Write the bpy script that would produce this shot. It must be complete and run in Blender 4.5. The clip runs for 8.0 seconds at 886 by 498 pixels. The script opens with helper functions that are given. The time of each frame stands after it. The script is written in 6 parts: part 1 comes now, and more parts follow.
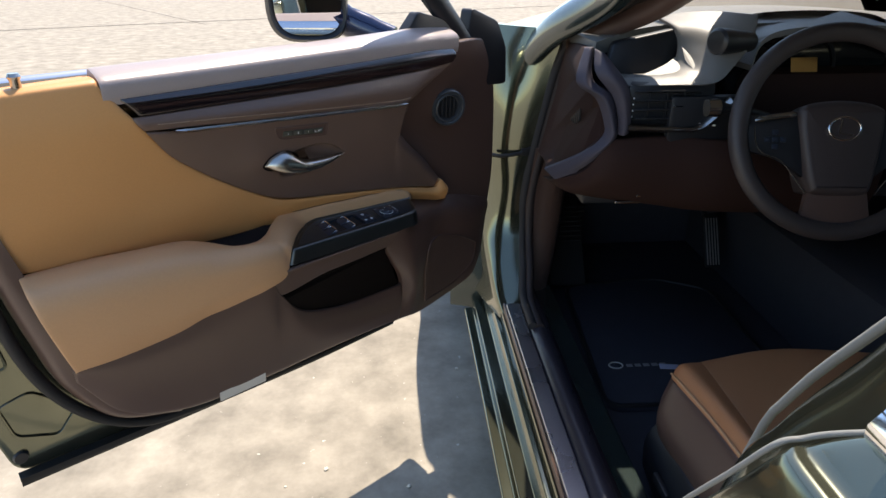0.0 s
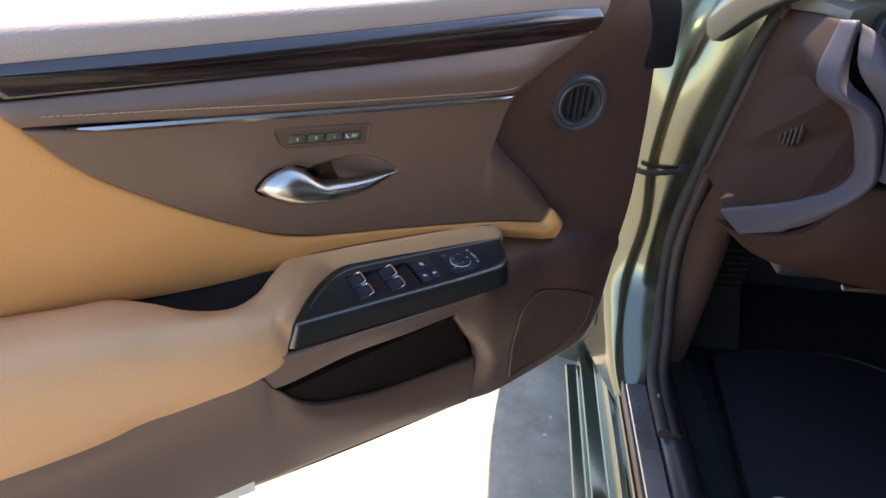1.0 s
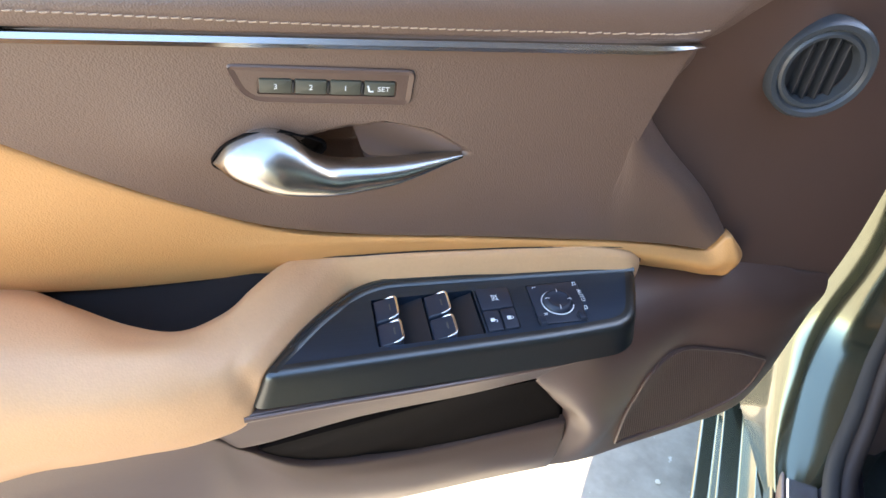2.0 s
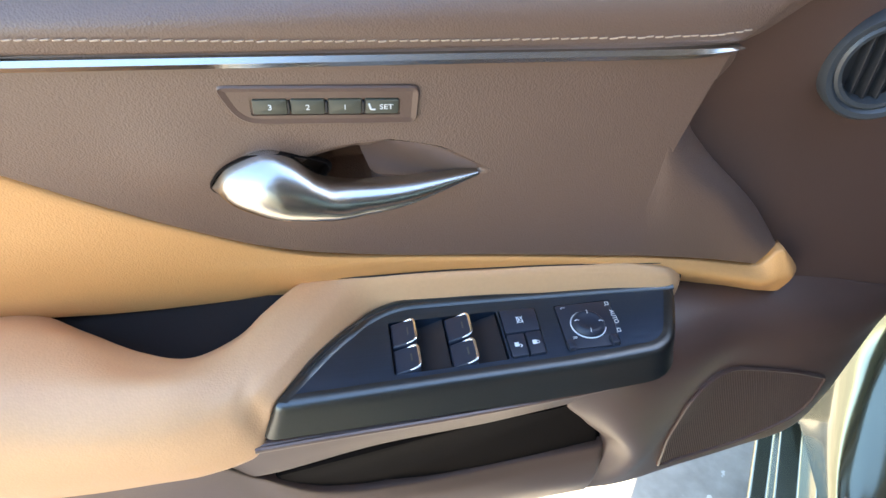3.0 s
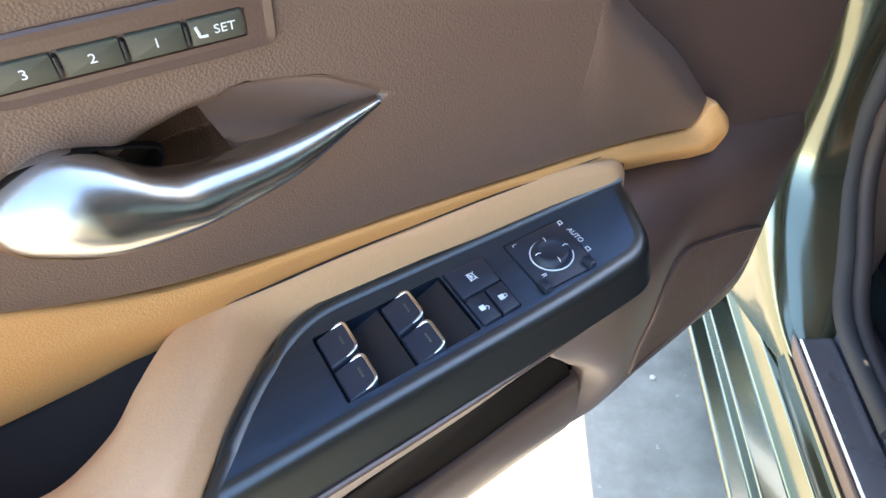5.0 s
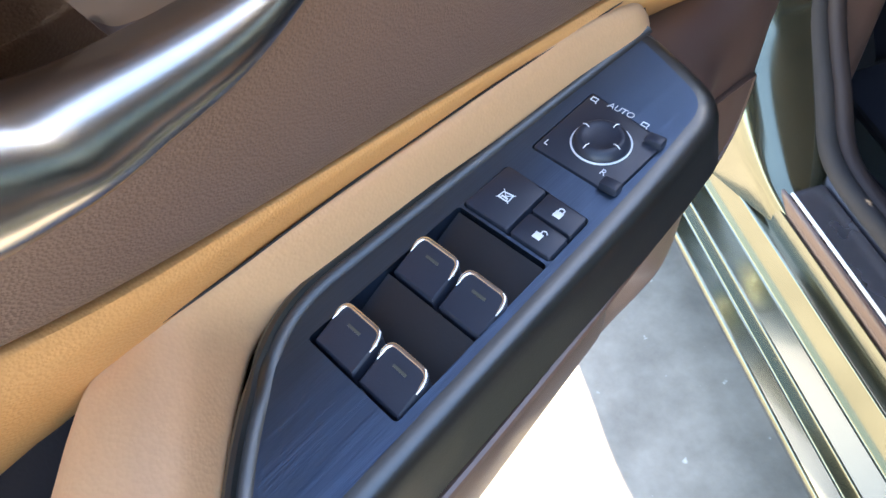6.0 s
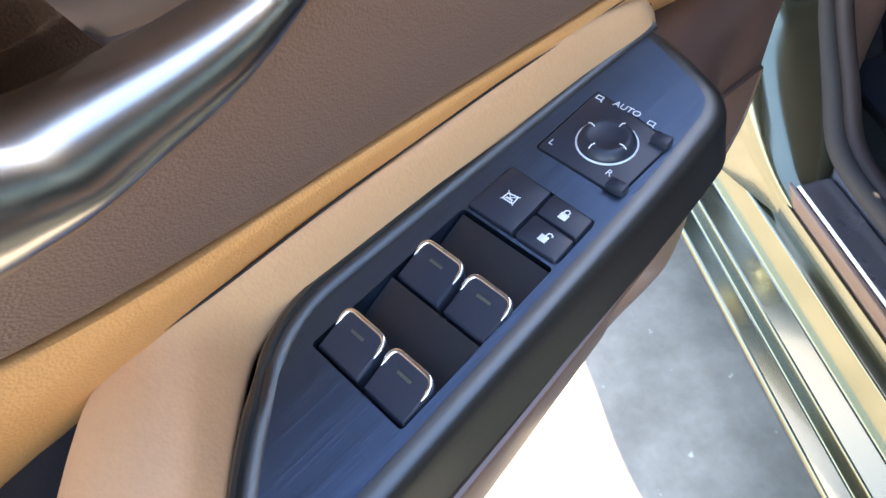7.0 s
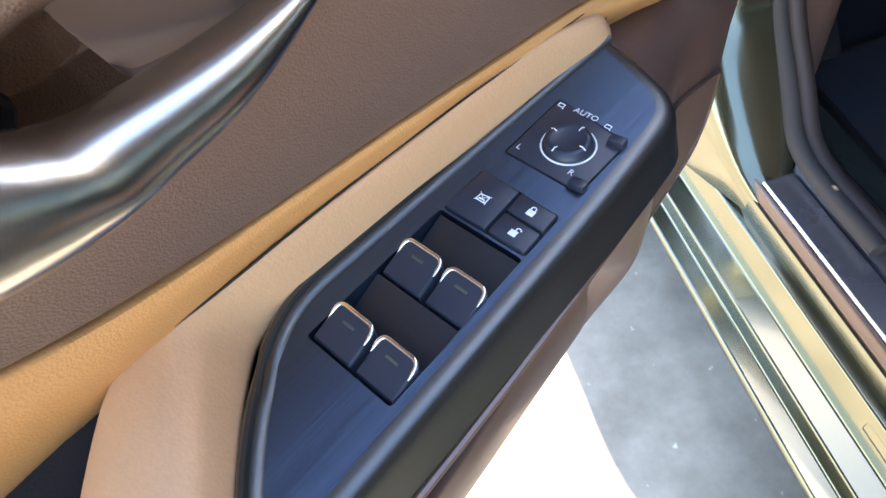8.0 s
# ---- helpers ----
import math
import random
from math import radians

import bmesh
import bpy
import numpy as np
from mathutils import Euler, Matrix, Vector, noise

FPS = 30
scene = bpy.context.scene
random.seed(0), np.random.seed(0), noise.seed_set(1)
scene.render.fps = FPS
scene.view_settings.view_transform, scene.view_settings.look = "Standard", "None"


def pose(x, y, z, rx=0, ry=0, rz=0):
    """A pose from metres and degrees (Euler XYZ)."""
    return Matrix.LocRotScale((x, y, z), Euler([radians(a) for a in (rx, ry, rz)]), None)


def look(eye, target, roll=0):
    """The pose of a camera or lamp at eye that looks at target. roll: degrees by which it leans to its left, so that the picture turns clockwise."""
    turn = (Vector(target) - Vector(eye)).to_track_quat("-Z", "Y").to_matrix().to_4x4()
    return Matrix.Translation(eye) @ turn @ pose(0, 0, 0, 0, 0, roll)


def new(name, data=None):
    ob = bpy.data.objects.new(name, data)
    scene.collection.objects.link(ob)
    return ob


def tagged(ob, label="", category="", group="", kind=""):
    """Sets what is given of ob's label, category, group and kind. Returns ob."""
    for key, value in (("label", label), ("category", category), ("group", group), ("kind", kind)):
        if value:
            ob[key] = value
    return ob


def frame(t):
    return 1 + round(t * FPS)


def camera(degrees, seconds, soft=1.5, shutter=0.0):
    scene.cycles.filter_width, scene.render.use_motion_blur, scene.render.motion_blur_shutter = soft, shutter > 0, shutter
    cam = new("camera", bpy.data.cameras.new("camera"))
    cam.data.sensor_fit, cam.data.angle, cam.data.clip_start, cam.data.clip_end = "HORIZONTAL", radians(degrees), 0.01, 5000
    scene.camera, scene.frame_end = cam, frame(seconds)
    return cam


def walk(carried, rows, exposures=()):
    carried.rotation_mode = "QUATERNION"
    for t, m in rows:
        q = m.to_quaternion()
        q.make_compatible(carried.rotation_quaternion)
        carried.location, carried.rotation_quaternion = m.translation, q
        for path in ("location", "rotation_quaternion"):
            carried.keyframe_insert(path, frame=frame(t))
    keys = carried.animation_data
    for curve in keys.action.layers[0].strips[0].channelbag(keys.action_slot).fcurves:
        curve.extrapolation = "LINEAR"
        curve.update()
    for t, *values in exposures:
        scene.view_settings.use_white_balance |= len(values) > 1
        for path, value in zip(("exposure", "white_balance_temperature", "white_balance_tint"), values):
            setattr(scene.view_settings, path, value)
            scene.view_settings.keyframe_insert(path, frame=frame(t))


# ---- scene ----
from mathutils.bvhtree import BVHTree

cam = camera(69.9, 8.0)
ROWS = [
    (0.0, 0.0000, 0.0000, 1.0800, 65.00, -0.00, -4.00),
    (0.2, 0.0197, 0.0884, 1.0764, 65.17, -0.41, -1.07),
    (0.5, 0.0323, 0.2366, 1.0693, 63.56, -1.67, 1.52),
    (0.7, 0.0262, 0.3379, 1.0486, 61.83, -2.43, 3.92),
    (1.0, 0.0258, 0.4538, 1.0206, 61.13, -1.70, 7.52),
    (1.5, 0.0254, 0.6472, 0.9702, 57.94, -2.18, 16.49),
    (1.7, 0.0249, 0.6947, 0.9598, 55.13, -3.06, 20.84),
    (2.8, 0.0326, 0.7712, 0.9487, 53.49, 0.05, 27.27),
    (3.0, 0.0318, 0.7753, 0.9511, 53.31, 0.40, 27.30),
    (3.5, 0.0316, 0.7853, 0.9509, 52.98, 0.44, 27.52),
    (4.0, 0.0290, 0.7918, 0.9496, 52.52, 0.94, 27.20),
    (4.5, 0.0131, 0.7979, 0.9378, 51.97, 1.78, 23.89),
    (4.8, -0.0161, 0.8203, 0.9115, 49.85, 4.48, 14.05),
    (5.0, -0.0344, 0.8429, 0.8916, 47.84, 6.57, 5.90),
    (5.2, -0.0523, 0.8678, 0.8699, 45.76, 8.08, -0.10),
    (6.3, -0.0967, 0.9221, 0.8219, 38.41, 9.59, -9.12),
    (6.5, -0.0968, 0.9226, 0.8236, 38.30, 9.61, -8.97),
    (7.0, -0.0926, 0.9233, 0.8249, 38.63, 10.16, -8.95),
    (7.5, -0.0923, 0.9211, 0.8272, 38.89, 10.63, -8.54),
    (8.0, -0.0905, 0.9028, 0.8397, 39.19, 10.59, -11.42),
]
EXPO = [(0.0, 1.1, 7100, 13), (0.5, 1.35, 7200, 14), (0.7, 1.7, 7400, 16), (1.0, 2.25, 7550, 17), (1.5, 3.2, 7700, 18), (1.7, 3.35, 7600, 16), (3.0, 3.38, 7250, 10), (4.5, 3.38, 7250, 10), (5.2, 3.4, 7350, 11), (6.5, 3.45, 7700, 16), (8.0, 3.45, 7700, 16)]
walk(cam, [(t, pose(*r)) for t, *r in ROWS], exposures=EXPO)

# ---- world and light ----
SUN_TO = Vector((0.19, 0.53, 1.0)).normalized()
world = bpy.data.worlds.new("sky")
scene.world = world
world.use_nodes = True
wn = world.node_tree
sky = wn.nodes.new("ShaderNodeTexSky")
sky.sky_type, sky.sun_disc = "NISHITA", False
sky.air_density, sky.dust_density, sky.ozone_density = 1.0, 0.45, 0.5
sky.sun_elevation = math.asin(SUN_TO.z)
sky.sun_rotation = math.atan2(SUN_TO.x, SUN_TO.y)
pale = wn.nodes.new("ShaderNodeHueSaturation")
pale.inputs["Saturation"].default_value = 1.10
wn.links.new(sky.outputs["Color"], pale.inputs["Color"])
wn.links.new(pale.outputs["Color"], wn.nodes["Background"].inputs["Color"])
wn.nodes["Background"].inputs["Strength"].default_value = 0.14
sun = new("sun", bpy.data.lights.new("sun", "SUN"))
sun.data.energy, sun.data.angle, sun.data.color = 3.5, radians(0.55), (1.0, 0.94, 0.84)
sun.matrix_world = look(SUN_TO * 20, (0, 0, 0))


# ---- materials ----
def mat(name, color, rough=0.5, metal=0.0, vary=0.12, vscale=6.0, bump=0.0, bscale=600.0, kind="noise",
        coat=0.0, spec=0.5, fine=0.05, stretch=(1, 1, 1), rvary=0.08, aniso=0.0):
    m = bpy.data.materials.new(name)
    m.use_nodes = True
    n, l = m.node_tree.nodes, m.node_tree.links
    b = n["Principled BSDF"]
    b.inputs["Metallic"].default_value = metal
    b.inputs["Coat Weight"].default_value = coat
    b.inputs["Coat Roughness"].default_value = 0.04
    b.inputs["Specular IOR Level"].default_value = spec
    tc, mp = n.new("ShaderNodeTexCoord"), n.new("ShaderNodeMapping")
    mp.inputs["Scale"].default_value = stretch
    l.new(tc.outputs["Object"], mp.inputs["Vector"])
    big, small = n.new("ShaderNodeTexNoise"), n.new("ShaderNodeTexNoise")
    big.inputs["Scale"].default_value, big.inputs["Detail"].default_value = vscale, 5
    small.inputs["Scale"].default_value, small.inputs["Detail"].default_value = bscale * 0.5, 2
    for t in (big, small):
        l.new(mp.outputs["Vector"], t.inputs["Vector"])
    hsv, mul, add = n.new("ShaderNodeHueSaturation"), n.new("ShaderNodeMath"), n.new("ShaderNodeMath")
    mul.operation = add.operation = "MULTIPLY_ADD"
    l.new(big.outputs["Fac"], mul.inputs[0])
    mul.inputs[1].default_value, mul.inputs[2].default_value = 2 * vary, 1 - vary
    l.new(small.outputs["Fac"], add.inputs[0])
    add.inputs[1].default_value = 2 * fine
    l.new(mul.outputs[0], add.inputs[2])
    hsv.inputs["Color"].default_value = (*color, 1)
    l.new(add.outputs[0], hsv.inputs["Value"])
    l.new(hsv.outputs["Color"], b.inputs["Base Color"])
    rm = n.new("ShaderNodeMath")
    rm.operation = "MULTIPLY_ADD"
    l.new(big.outputs["Fac"], rm.inputs[0])
    rm.inputs[1].default_value, rm.inputs[2].default_value = 2 * rvary, max(rough - rvary, 0.02)
    l.new(rm.outputs[0], b.inputs["Roughness"])
    if bump:
        if kind == "leather":
            tex = n.new("ShaderNodeTexVoronoi")
            tex.feature = "SMOOTH_F1"
            tex.inputs["Smoothness"].default_value = 0.35
        else:
            tex = n.new("ShaderNodeTexNoise")
            tex.inputs["Detail"].default_value = 3
        tex.inputs["Scale"].default_value = bscale
        l.new(mp.outputs["Vector"], tex.inputs["Vector"])
        bp = n.new("ShaderNodeBump")
        bp.inputs["Strength"].default_value, bp.inputs["Distance"].default_value = bump, 0.0006
        l.new(tex.outputs[0], bp.inputs["Height"])
        l.new(bp.outputs["Normal"], b.inputs["Normal"])
    return m


def glass(name, color, rough=0.0):
    m = bpy.data.materials.new(name)
    m.use_nodes = True
    n, l = m.node_tree.nodes, m.node_tree.links
    n.remove(n["Principled BSDF"])
    tr, gl, mx, fr = (n.new("ShaderNodeBsdfTransparent"), n.new("ShaderNodeBsdfGlossy"), n.new("ShaderNodeMixShader"),
                      n.new("ShaderNodeFresnel"))
    tr.inputs["Color"].default_value = (*color, 1)
    gl.inputs["Roughness"].default_value = rough
    fr.inputs["IOR"].default_value = 1.5
    l.new(fr.outputs[0], mx.inputs[0])
    l.new(tr.outputs[0], mx.inputs[1])
    l.new(gl.outputs[0], mx.inputs[2])
    l.new(mx.outputs[0], n["Material Output"].inputs["Surface"])
    return m


def concrete():
    m = mat("concrete", (0.46, 0.415, 0.345), 0.9, vary=0.20, vscale=1.7, bump=0.35, bscale=160, fine=0.10)
    n, l = m.node_tree.nodes, m.node_tree.links
    hsv = next(x for x in n if x.type == "HUE_SAT")
    st = n.new("ShaderNodeTexNoise")
    st.inputs["Scale"].default_value, st.inputs["Detail"].default_value, st.inputs["Roughness"].default_value = 7.0, 6, 0.62
    rp = n.new("ShaderNodeValToRGB")
    rp.color_ramp.elements[0].position, rp.color_ramp.elements[1].position = 0.30, 0.68
    rp.color_ramp.elements[0].color, rp.color_ramp.elements[1].color = (0.190, 0.168, 0.133, 1), (0.37, 0.328, 0.264, 1)
    tc = next(x for x in n if x.type == "TEX_COORD")
    l.new(tc.outputs["Object"], st.inputs["Vector"])
    # pale specks and darker spots
    sp = n.new("ShaderNodeTexNoise")
    sp.inputs["Scale"].default_value, sp.inputs["Detail"].default_value = 55.0, 2
    l.new(tc.outputs["Object"], sp.inputs["Vector"])
    sr = n.new("ShaderNodeValToRGB")
    sr.color_ramp.elements[0].position, sr.color_ramp.elements[1].position = 0.71, 0.78
    l.new(sp.outputs["Fac"], sr.inputs["Fac"])
    mx = n.new("ShaderNodeMix")
    mx.data_type = "RGBA"
    mx.inputs[7].default_value = (0.56, 0.53, 0.46, 1)
    l.new(sr.outputs["Color"], mx.inputs[0])
    l.new(st.outputs["Fac"], rp.inputs["Fac"])
    l.new(rp.outputs["Color"], mx.inputs[6])
    l.new(mx.outputs[2], hsv.inputs["Color"])
    return m


def burl():
    """Dark, glossy striped wood under a clear lacquer."""
    m = mat("burl", (0.03, 0.016, 0.012), 0.16, coat=1.0, spec=0.5, vary=0.1, bscale=200, rvary=0.01)
    n, l = m.node_tree.nodes, m.node_tree.links
    hsv = next(x for x in n if x.type == "HUE_SAT")
    tc = next(x for x in n if x.type == "TEX_COORD")
    mp = n.new("ShaderNodeMapping")
    mp.inputs["Scale"].default_value = (5, 60, 190)
    w = n.new("ShaderNodeTexNoise")
    w.inputs["Scale"].default_value, w.inputs["Detail"].default_value = 1.0, 4
    rp = n.new("ShaderNodeValToRGB")
    rp.color_ramp.elements[0].position, rp.color_ramp.elements[1].position = 0.42, 0.62
    rp.color_ramp.elements[0].color, rp.color_ramp.elements[1].color = (0.008, 0.005, 0.006, 1), (0.034, 0.018, 0.016, 1)
    l.new(tc.outputs["Object"], mp.inputs["Vector"])
    l.new(mp.outputs["Vector"], w.inputs["Vector"])
    l.new(w.outputs["Fac"], rp.inputs["Fac"])
    l.new(rp.outputs["Color"], hsv.inputs["Color"])
    return m


BROWN = mat("brown_leather", (0.140, 0.087, 0.066), 0.42, spec=0.65, bump=0.36, bscale=980, kind="leather", vary=0.07, vscale=9)
BROWN_PLASTIC = mat("brown_plastic", (0.098, 0.056, 0.043), 0.38, spec=0.7, bump=0.22, bscale=900, vary=0.06, vscale=8)
CUP_BROWN = mat("smooth_brown", (0.130, 0.080, 0.060), 0.30, spec=0.7, bump=0.04, bscale=500, vary=0.05, vscale=8)
TAN = mat("tan_leather", (0.655, 0.318, 0.115), 0.44, bump=0.26, bscale=900, kind="leather", vary=0.06, vscale=7)
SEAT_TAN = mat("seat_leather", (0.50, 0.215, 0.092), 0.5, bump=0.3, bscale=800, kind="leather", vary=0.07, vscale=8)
TAN_PALE = mat("tan_vinyl", (0.605, 0.345, 0.178), 0.46, bump=0.16, bscale=700, kind="leather", vary=0.05, vscale=7)
BLACK = mat("black_plastic", (0.016, 0.017, 0.020), 0.42, bump=0.12, bscale=1200, vary=0.1)
# black brushed metal; the blue of the reflected sky is put into its colour
BRUSHED = mat("brushed_sky_blue", (0.062, 0.096, 0.150), 0.31, metal=0.95, bump=0.30, bscale=1.0, stretch=(4, 4200, 4), vary=0.30, vscale=1.0, fine=0.10)
BUTTON = mat("button_black", (0.020, 0.026, 0.040), 0.40, bump=0.1, bscale=1500, vary=0.06)
OLIVE = mat("olive_button", (0.075, 0.075, 0.058), 0.45, bump=0.1, bscale=1500, vary=0.05)
CHROME = mat("satin_chrome", (0.46, 0.44, 0.41), 0.24, metal=1.0, vary=0.02, rvary=0.02)
BRIGHT = mat("bright_chrome", (0.9, 0.9, 0.9), 0.07, metal=1.0, vary=0.02, rvary=0.01)
WOOD = burl()
RUBBER = mat("rubber", (0.012, 0.012, 0.013), 0.6, bump=0.15, bscale=500)
SEAL_GREY = mat("flocked_seal", (0.032, 0.029, 0.029), 0.8, bump=0.4, bscale=900)
SEAL_PALE = mat("pale_seal", (0.20, 0.20, 0.19), 0.8, bump=0.4, bscale=900)
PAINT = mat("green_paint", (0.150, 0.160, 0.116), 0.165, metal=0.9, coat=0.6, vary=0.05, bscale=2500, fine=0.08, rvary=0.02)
# the same body paint darkened: shade put into the colour of hidden sides
PAINT_SHADED = mat("shaded_green_paint", (0.035, 0.052, 0.048), 0.25, metal=0.4, coat=1.0, vary=0.05, bscale=2500, rvary=0.02)
# near-black with little sheen: shade inside the pocket and lever recess, as colour
RECESS_SHADE = mat("recess_shade", (0.010, 0.007, 0.006), 0.7, bump=0.3, bscale=700, spec=0.10)
CUP = mat("cup_black", (0.016, 0.011, 0.010), 0.8, bump=0.2, bscale=900, spec=0.25)
PAINT_BLUE = mat("blue_paint", (0.012, 0.022, 0.07), 0.2, metal=0.3, coat=1.0, vary=0.05, rvary=0.02)
CONCRETE = concrete()
JOINT = mat("joint_filler", (0.10, 0.085, 0.07), 0.9, vary=0.2, bump=0.3, bscale=200)
CARPET = mat("carpet", (0.034, 0.035, 0.045), 0.95, bump=0.8, bscale=700, vary=0.25, vscale=30)
MAT_FIBRE = mat("mat_fibre", (0.034, 0.036, 0.048), 0.95, bump=0.8, bscale=900, vary=0.25, vscale=30)
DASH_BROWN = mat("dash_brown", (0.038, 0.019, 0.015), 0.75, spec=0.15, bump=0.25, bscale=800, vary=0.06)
DASH_PALE = mat("dash_pale", (0.17, 0.165, 0.155), 0.42, bump=0.3, bscale=700, kind="leather", vary=0.05)
DASH_GREY = mat("dash_grey", (0.070, 0.062, 0.078), 0.6, spec=0.3, bump=0.3, bscale=700, kind="leather", vary=0.05)
HEAD = mat("headliner", (0.28, 0.25, 0.22), 0.9, bump=0.4, bscale=900)
WHITE = mat("white_print", (0.75, 0.77, 0.78), 0.5, vary=0.03)
LABEL = mat("white_label", (0.72, 0.70, 0.64), 0.45, vary=0.04)
THREAD = mat("thread", (0.43, 0.31, 0.22), 0.8, bump=0.4, bscale=3000)
MIRROR = mat("mirror_glass", (0.9, 0.9, 0.9), 0.01, metal=1.0, vary=0.0, fine=0.0, rvary=0.0)
# brown trim made paler and shinier: the sun on the ledge is in the colour
LEDGE_SUNLIT = mat("sunlit_ledge_vinyl", (0.350, 0.285, 0.262), 0.34, bump=0.3, bscale=620, kind="leather", vary=0.07, vscale=9, spec=1.0)
MESH = mat("speaker_mesh", (0.110, 0.068, 0.055), 0.55, vary=0.08)
SCREEN = mat("gauge_black", (0.006, 0.006, 0.007), 0.12, coat=0.5)
PAPER = mat("orange_paper", (0.55, 0.28, 0.07), 0.7)
GLASS = glass("glass", (0.90, 0.94, 0.93))
TINT = glass("tinted_glass", (0.25, 0.28, 0.28))


# ---- building helpers ----
def mesh_of(name, bm, material, smooth=40):
    bmesh.ops.recalc_face_normals(bm, faces=bm.faces)
    me = bpy.data.meshes.new(name)
    bm.to_mesh(me)
    bm.free()
    me.materials.append(material)
    if smooth:
        me.shade_smooth()
        me.set_sharp_from_angle(angle=radians(smooth))
    return me


def part(name, bm, material, parent=None, label="", smooth=40):
    ob = new(name, mesh_of(name, bm, material, smooth))
    ob.parent = parent
    return tagged(ob, label)


def cr(pts, ts):
    """Catmull-Rom through pts, at fractions ts of the way."""
    pts = [Vector(p) for p in pts]
    n = len(pts) - 1
    out = []
    for t in ts:
        f = min(max(t, 0), 1) * n
        i = min(int(f), n - 1)
        f -= i
        b, c = pts[i], pts[i + 1]
        a = pts[i - 1] if i else b * 2 - c
        d = pts[i + 2] if i + 2 <= n else c * 2 - b
        out.append(0.5 * ((2 * b) + (c - a) * f + (2 * a - 5 * b + 4 * c - d) * f * f + (3 * b - a - 3 * c + d) * f ** 3))
    return out


def even(n):
    return [i / n for i in range(n + 1)]


def tight(n, e=0.012):
    """Fractions that are close together at both ends, for rounded edges."""
    return [0, e * 0.35, e, e * 2.2] + [e * 2.2 + (1 - e * 4.4) * i / n for i in range(1, n)] + [1 - e * 2.2, 1 - e, 1 - e * 0.35, 1]


def loft(rows, us, vs):
    """A grid of points through rows of control points: us along the rows' order, vs along each row."""
    cross = [cr(r, vs) for r in rows]
    cols = [cr([c[j] for c in cross], us) for j in range(len(vs))]
    return [[cols[j][i] for j in range(len(vs))] for i in range(len(us))]


def sheet(grid, back, tuck=0.0, bm=None, move=None):
    """A panel with a front on the grid and thickness along the vector back; its edges are rolled in by tuck."""
    bm = bm or bmesh.new()
    nu, nv = len(grid), len(grid[0])
    back = Vector(back)
    bd = back.normalized()
    fall = {0: 1.0, 1: 0.45, 2: 0.12}
    f, k = [], []
    for i in range(nu):
        a, b = [], []
        for j in range(nv):
            p = grid[i][j].copy()
            if move:
                p = move(p)
            q = p + back
            e = min(i, j, nu - 1 - i, nv - 1 - j)
            p += bd * tuck * fall.get(e, 0)
            a.append(bm.verts.new(p))
            b.append(bm.verts.new(q) if e == 0 else None)
        f.append(a)
        k.append(b)
    for i in range(nu - 1):
        for j in range(nv - 1):
            bm.faces.new((f[i][j], f[i + 1][j], f[i + 1][j + 1], f[i][j + 1]))
    rim = [(i, 0) for i in range(nu)] + [(nu - 1, j) for j in range(1, nv)] + [(i, nv - 1) for i in range(nu - 2, -1, -1)] + [(0, j) for j in range(nv - 2, 0, -1)]
    for (i, j), (m, n) in zip(rim, rim[1:] + rim[:1]):
        bm.faces.new((f[i][j], f[m][n], k[m][n], k[i][j]))
    bm.faces.new([k[i][j] for i, j in rim])
    return bm


def tube(path, radii, sides=12, bm=None, squash=None, cap=True):
    """A tapered round bar along path. squash: (direction, factor) flattens it along that direction."""
    bm = bm or bmesh.new()
    rings = []
    for i, p in enumerate(path):
        d = (path[min(i + 1, len(path) - 1)] - path[max(i - 1, 0)]).normalized()
        a = a - d * a.dot(d) if i else (d.orthogonal() if abs(d.z) > 0.9 else d.cross(Vector((0, 0, 1))))
        a.normalize()
        b = d.cross(a)
        ring = []
        for s in range(sides):
            o = (a * math.cos(math.tau * s / sides) + b * math.sin(math.tau * s / sides)) * radii[i]
            if squash:
                o -= Vector(squash[0]) * o.dot(Vector(squash[0])) * (1 - squash[1])
            ring.append(bm.verts.new(p + o))
        rings.append(ring)
    for r, s in zip(rings, rings[1:]):
        for i in range(sides):
            bm.faces.new((r[i], r[(i + 1) % sides], s[(i + 1) % sides], s[i]))
    if cap:
        bm.faces.new(rings[0])
        bm.faces.new(rings[-1])
    return bm


def rings(loops, bm=None, close=(True, True)):
    """A skin over closed loops of equal length."""
    bm = bm or bmesh.new()
    vs = [[bm.verts.new(p) for p in lp] for lp in loops]
    for r, s in zip(vs, vs[1:]):
        for i in range(len(r)):
            bm.faces.new((r[i], r[(i + 1) % len(r)], s[(i + 1) % len(r)], s[i]))
    if close[0]:
        bm.faces.new(vs[0])
    if close[1]:
        bm.faces.new(vs[-1])
    return bm


def rbox(size, at=(0, 0, 0), r=0.002, m=None, bm=None, seg=2):
    """A box with rounded edges; m turns it about its middle."""
    one = bmesh.new()
    bmesh.ops.create_cube(one, size=1)
    for v in one.verts:
        v.co = Vector((v.co.x * size[0], v.co.y * size[1], v.co.z * size[2]))
    if r:
        bmesh.ops.bevel(one, geom=list(one.edges), offset=min(r, min(size) * 0.45), segments=seg, affect="EDGES", profile=0.5)
    mt = Matrix.Translation(at) @ (m or Matrix())
    bm = bm or bmesh.new()
    got = {v: bm.verts.new(mt @ v.co) for v in one.verts}
    for f in one.faces:
        bm.faces.new([got[v] for v in f.verts])
    one.free()
    return bm


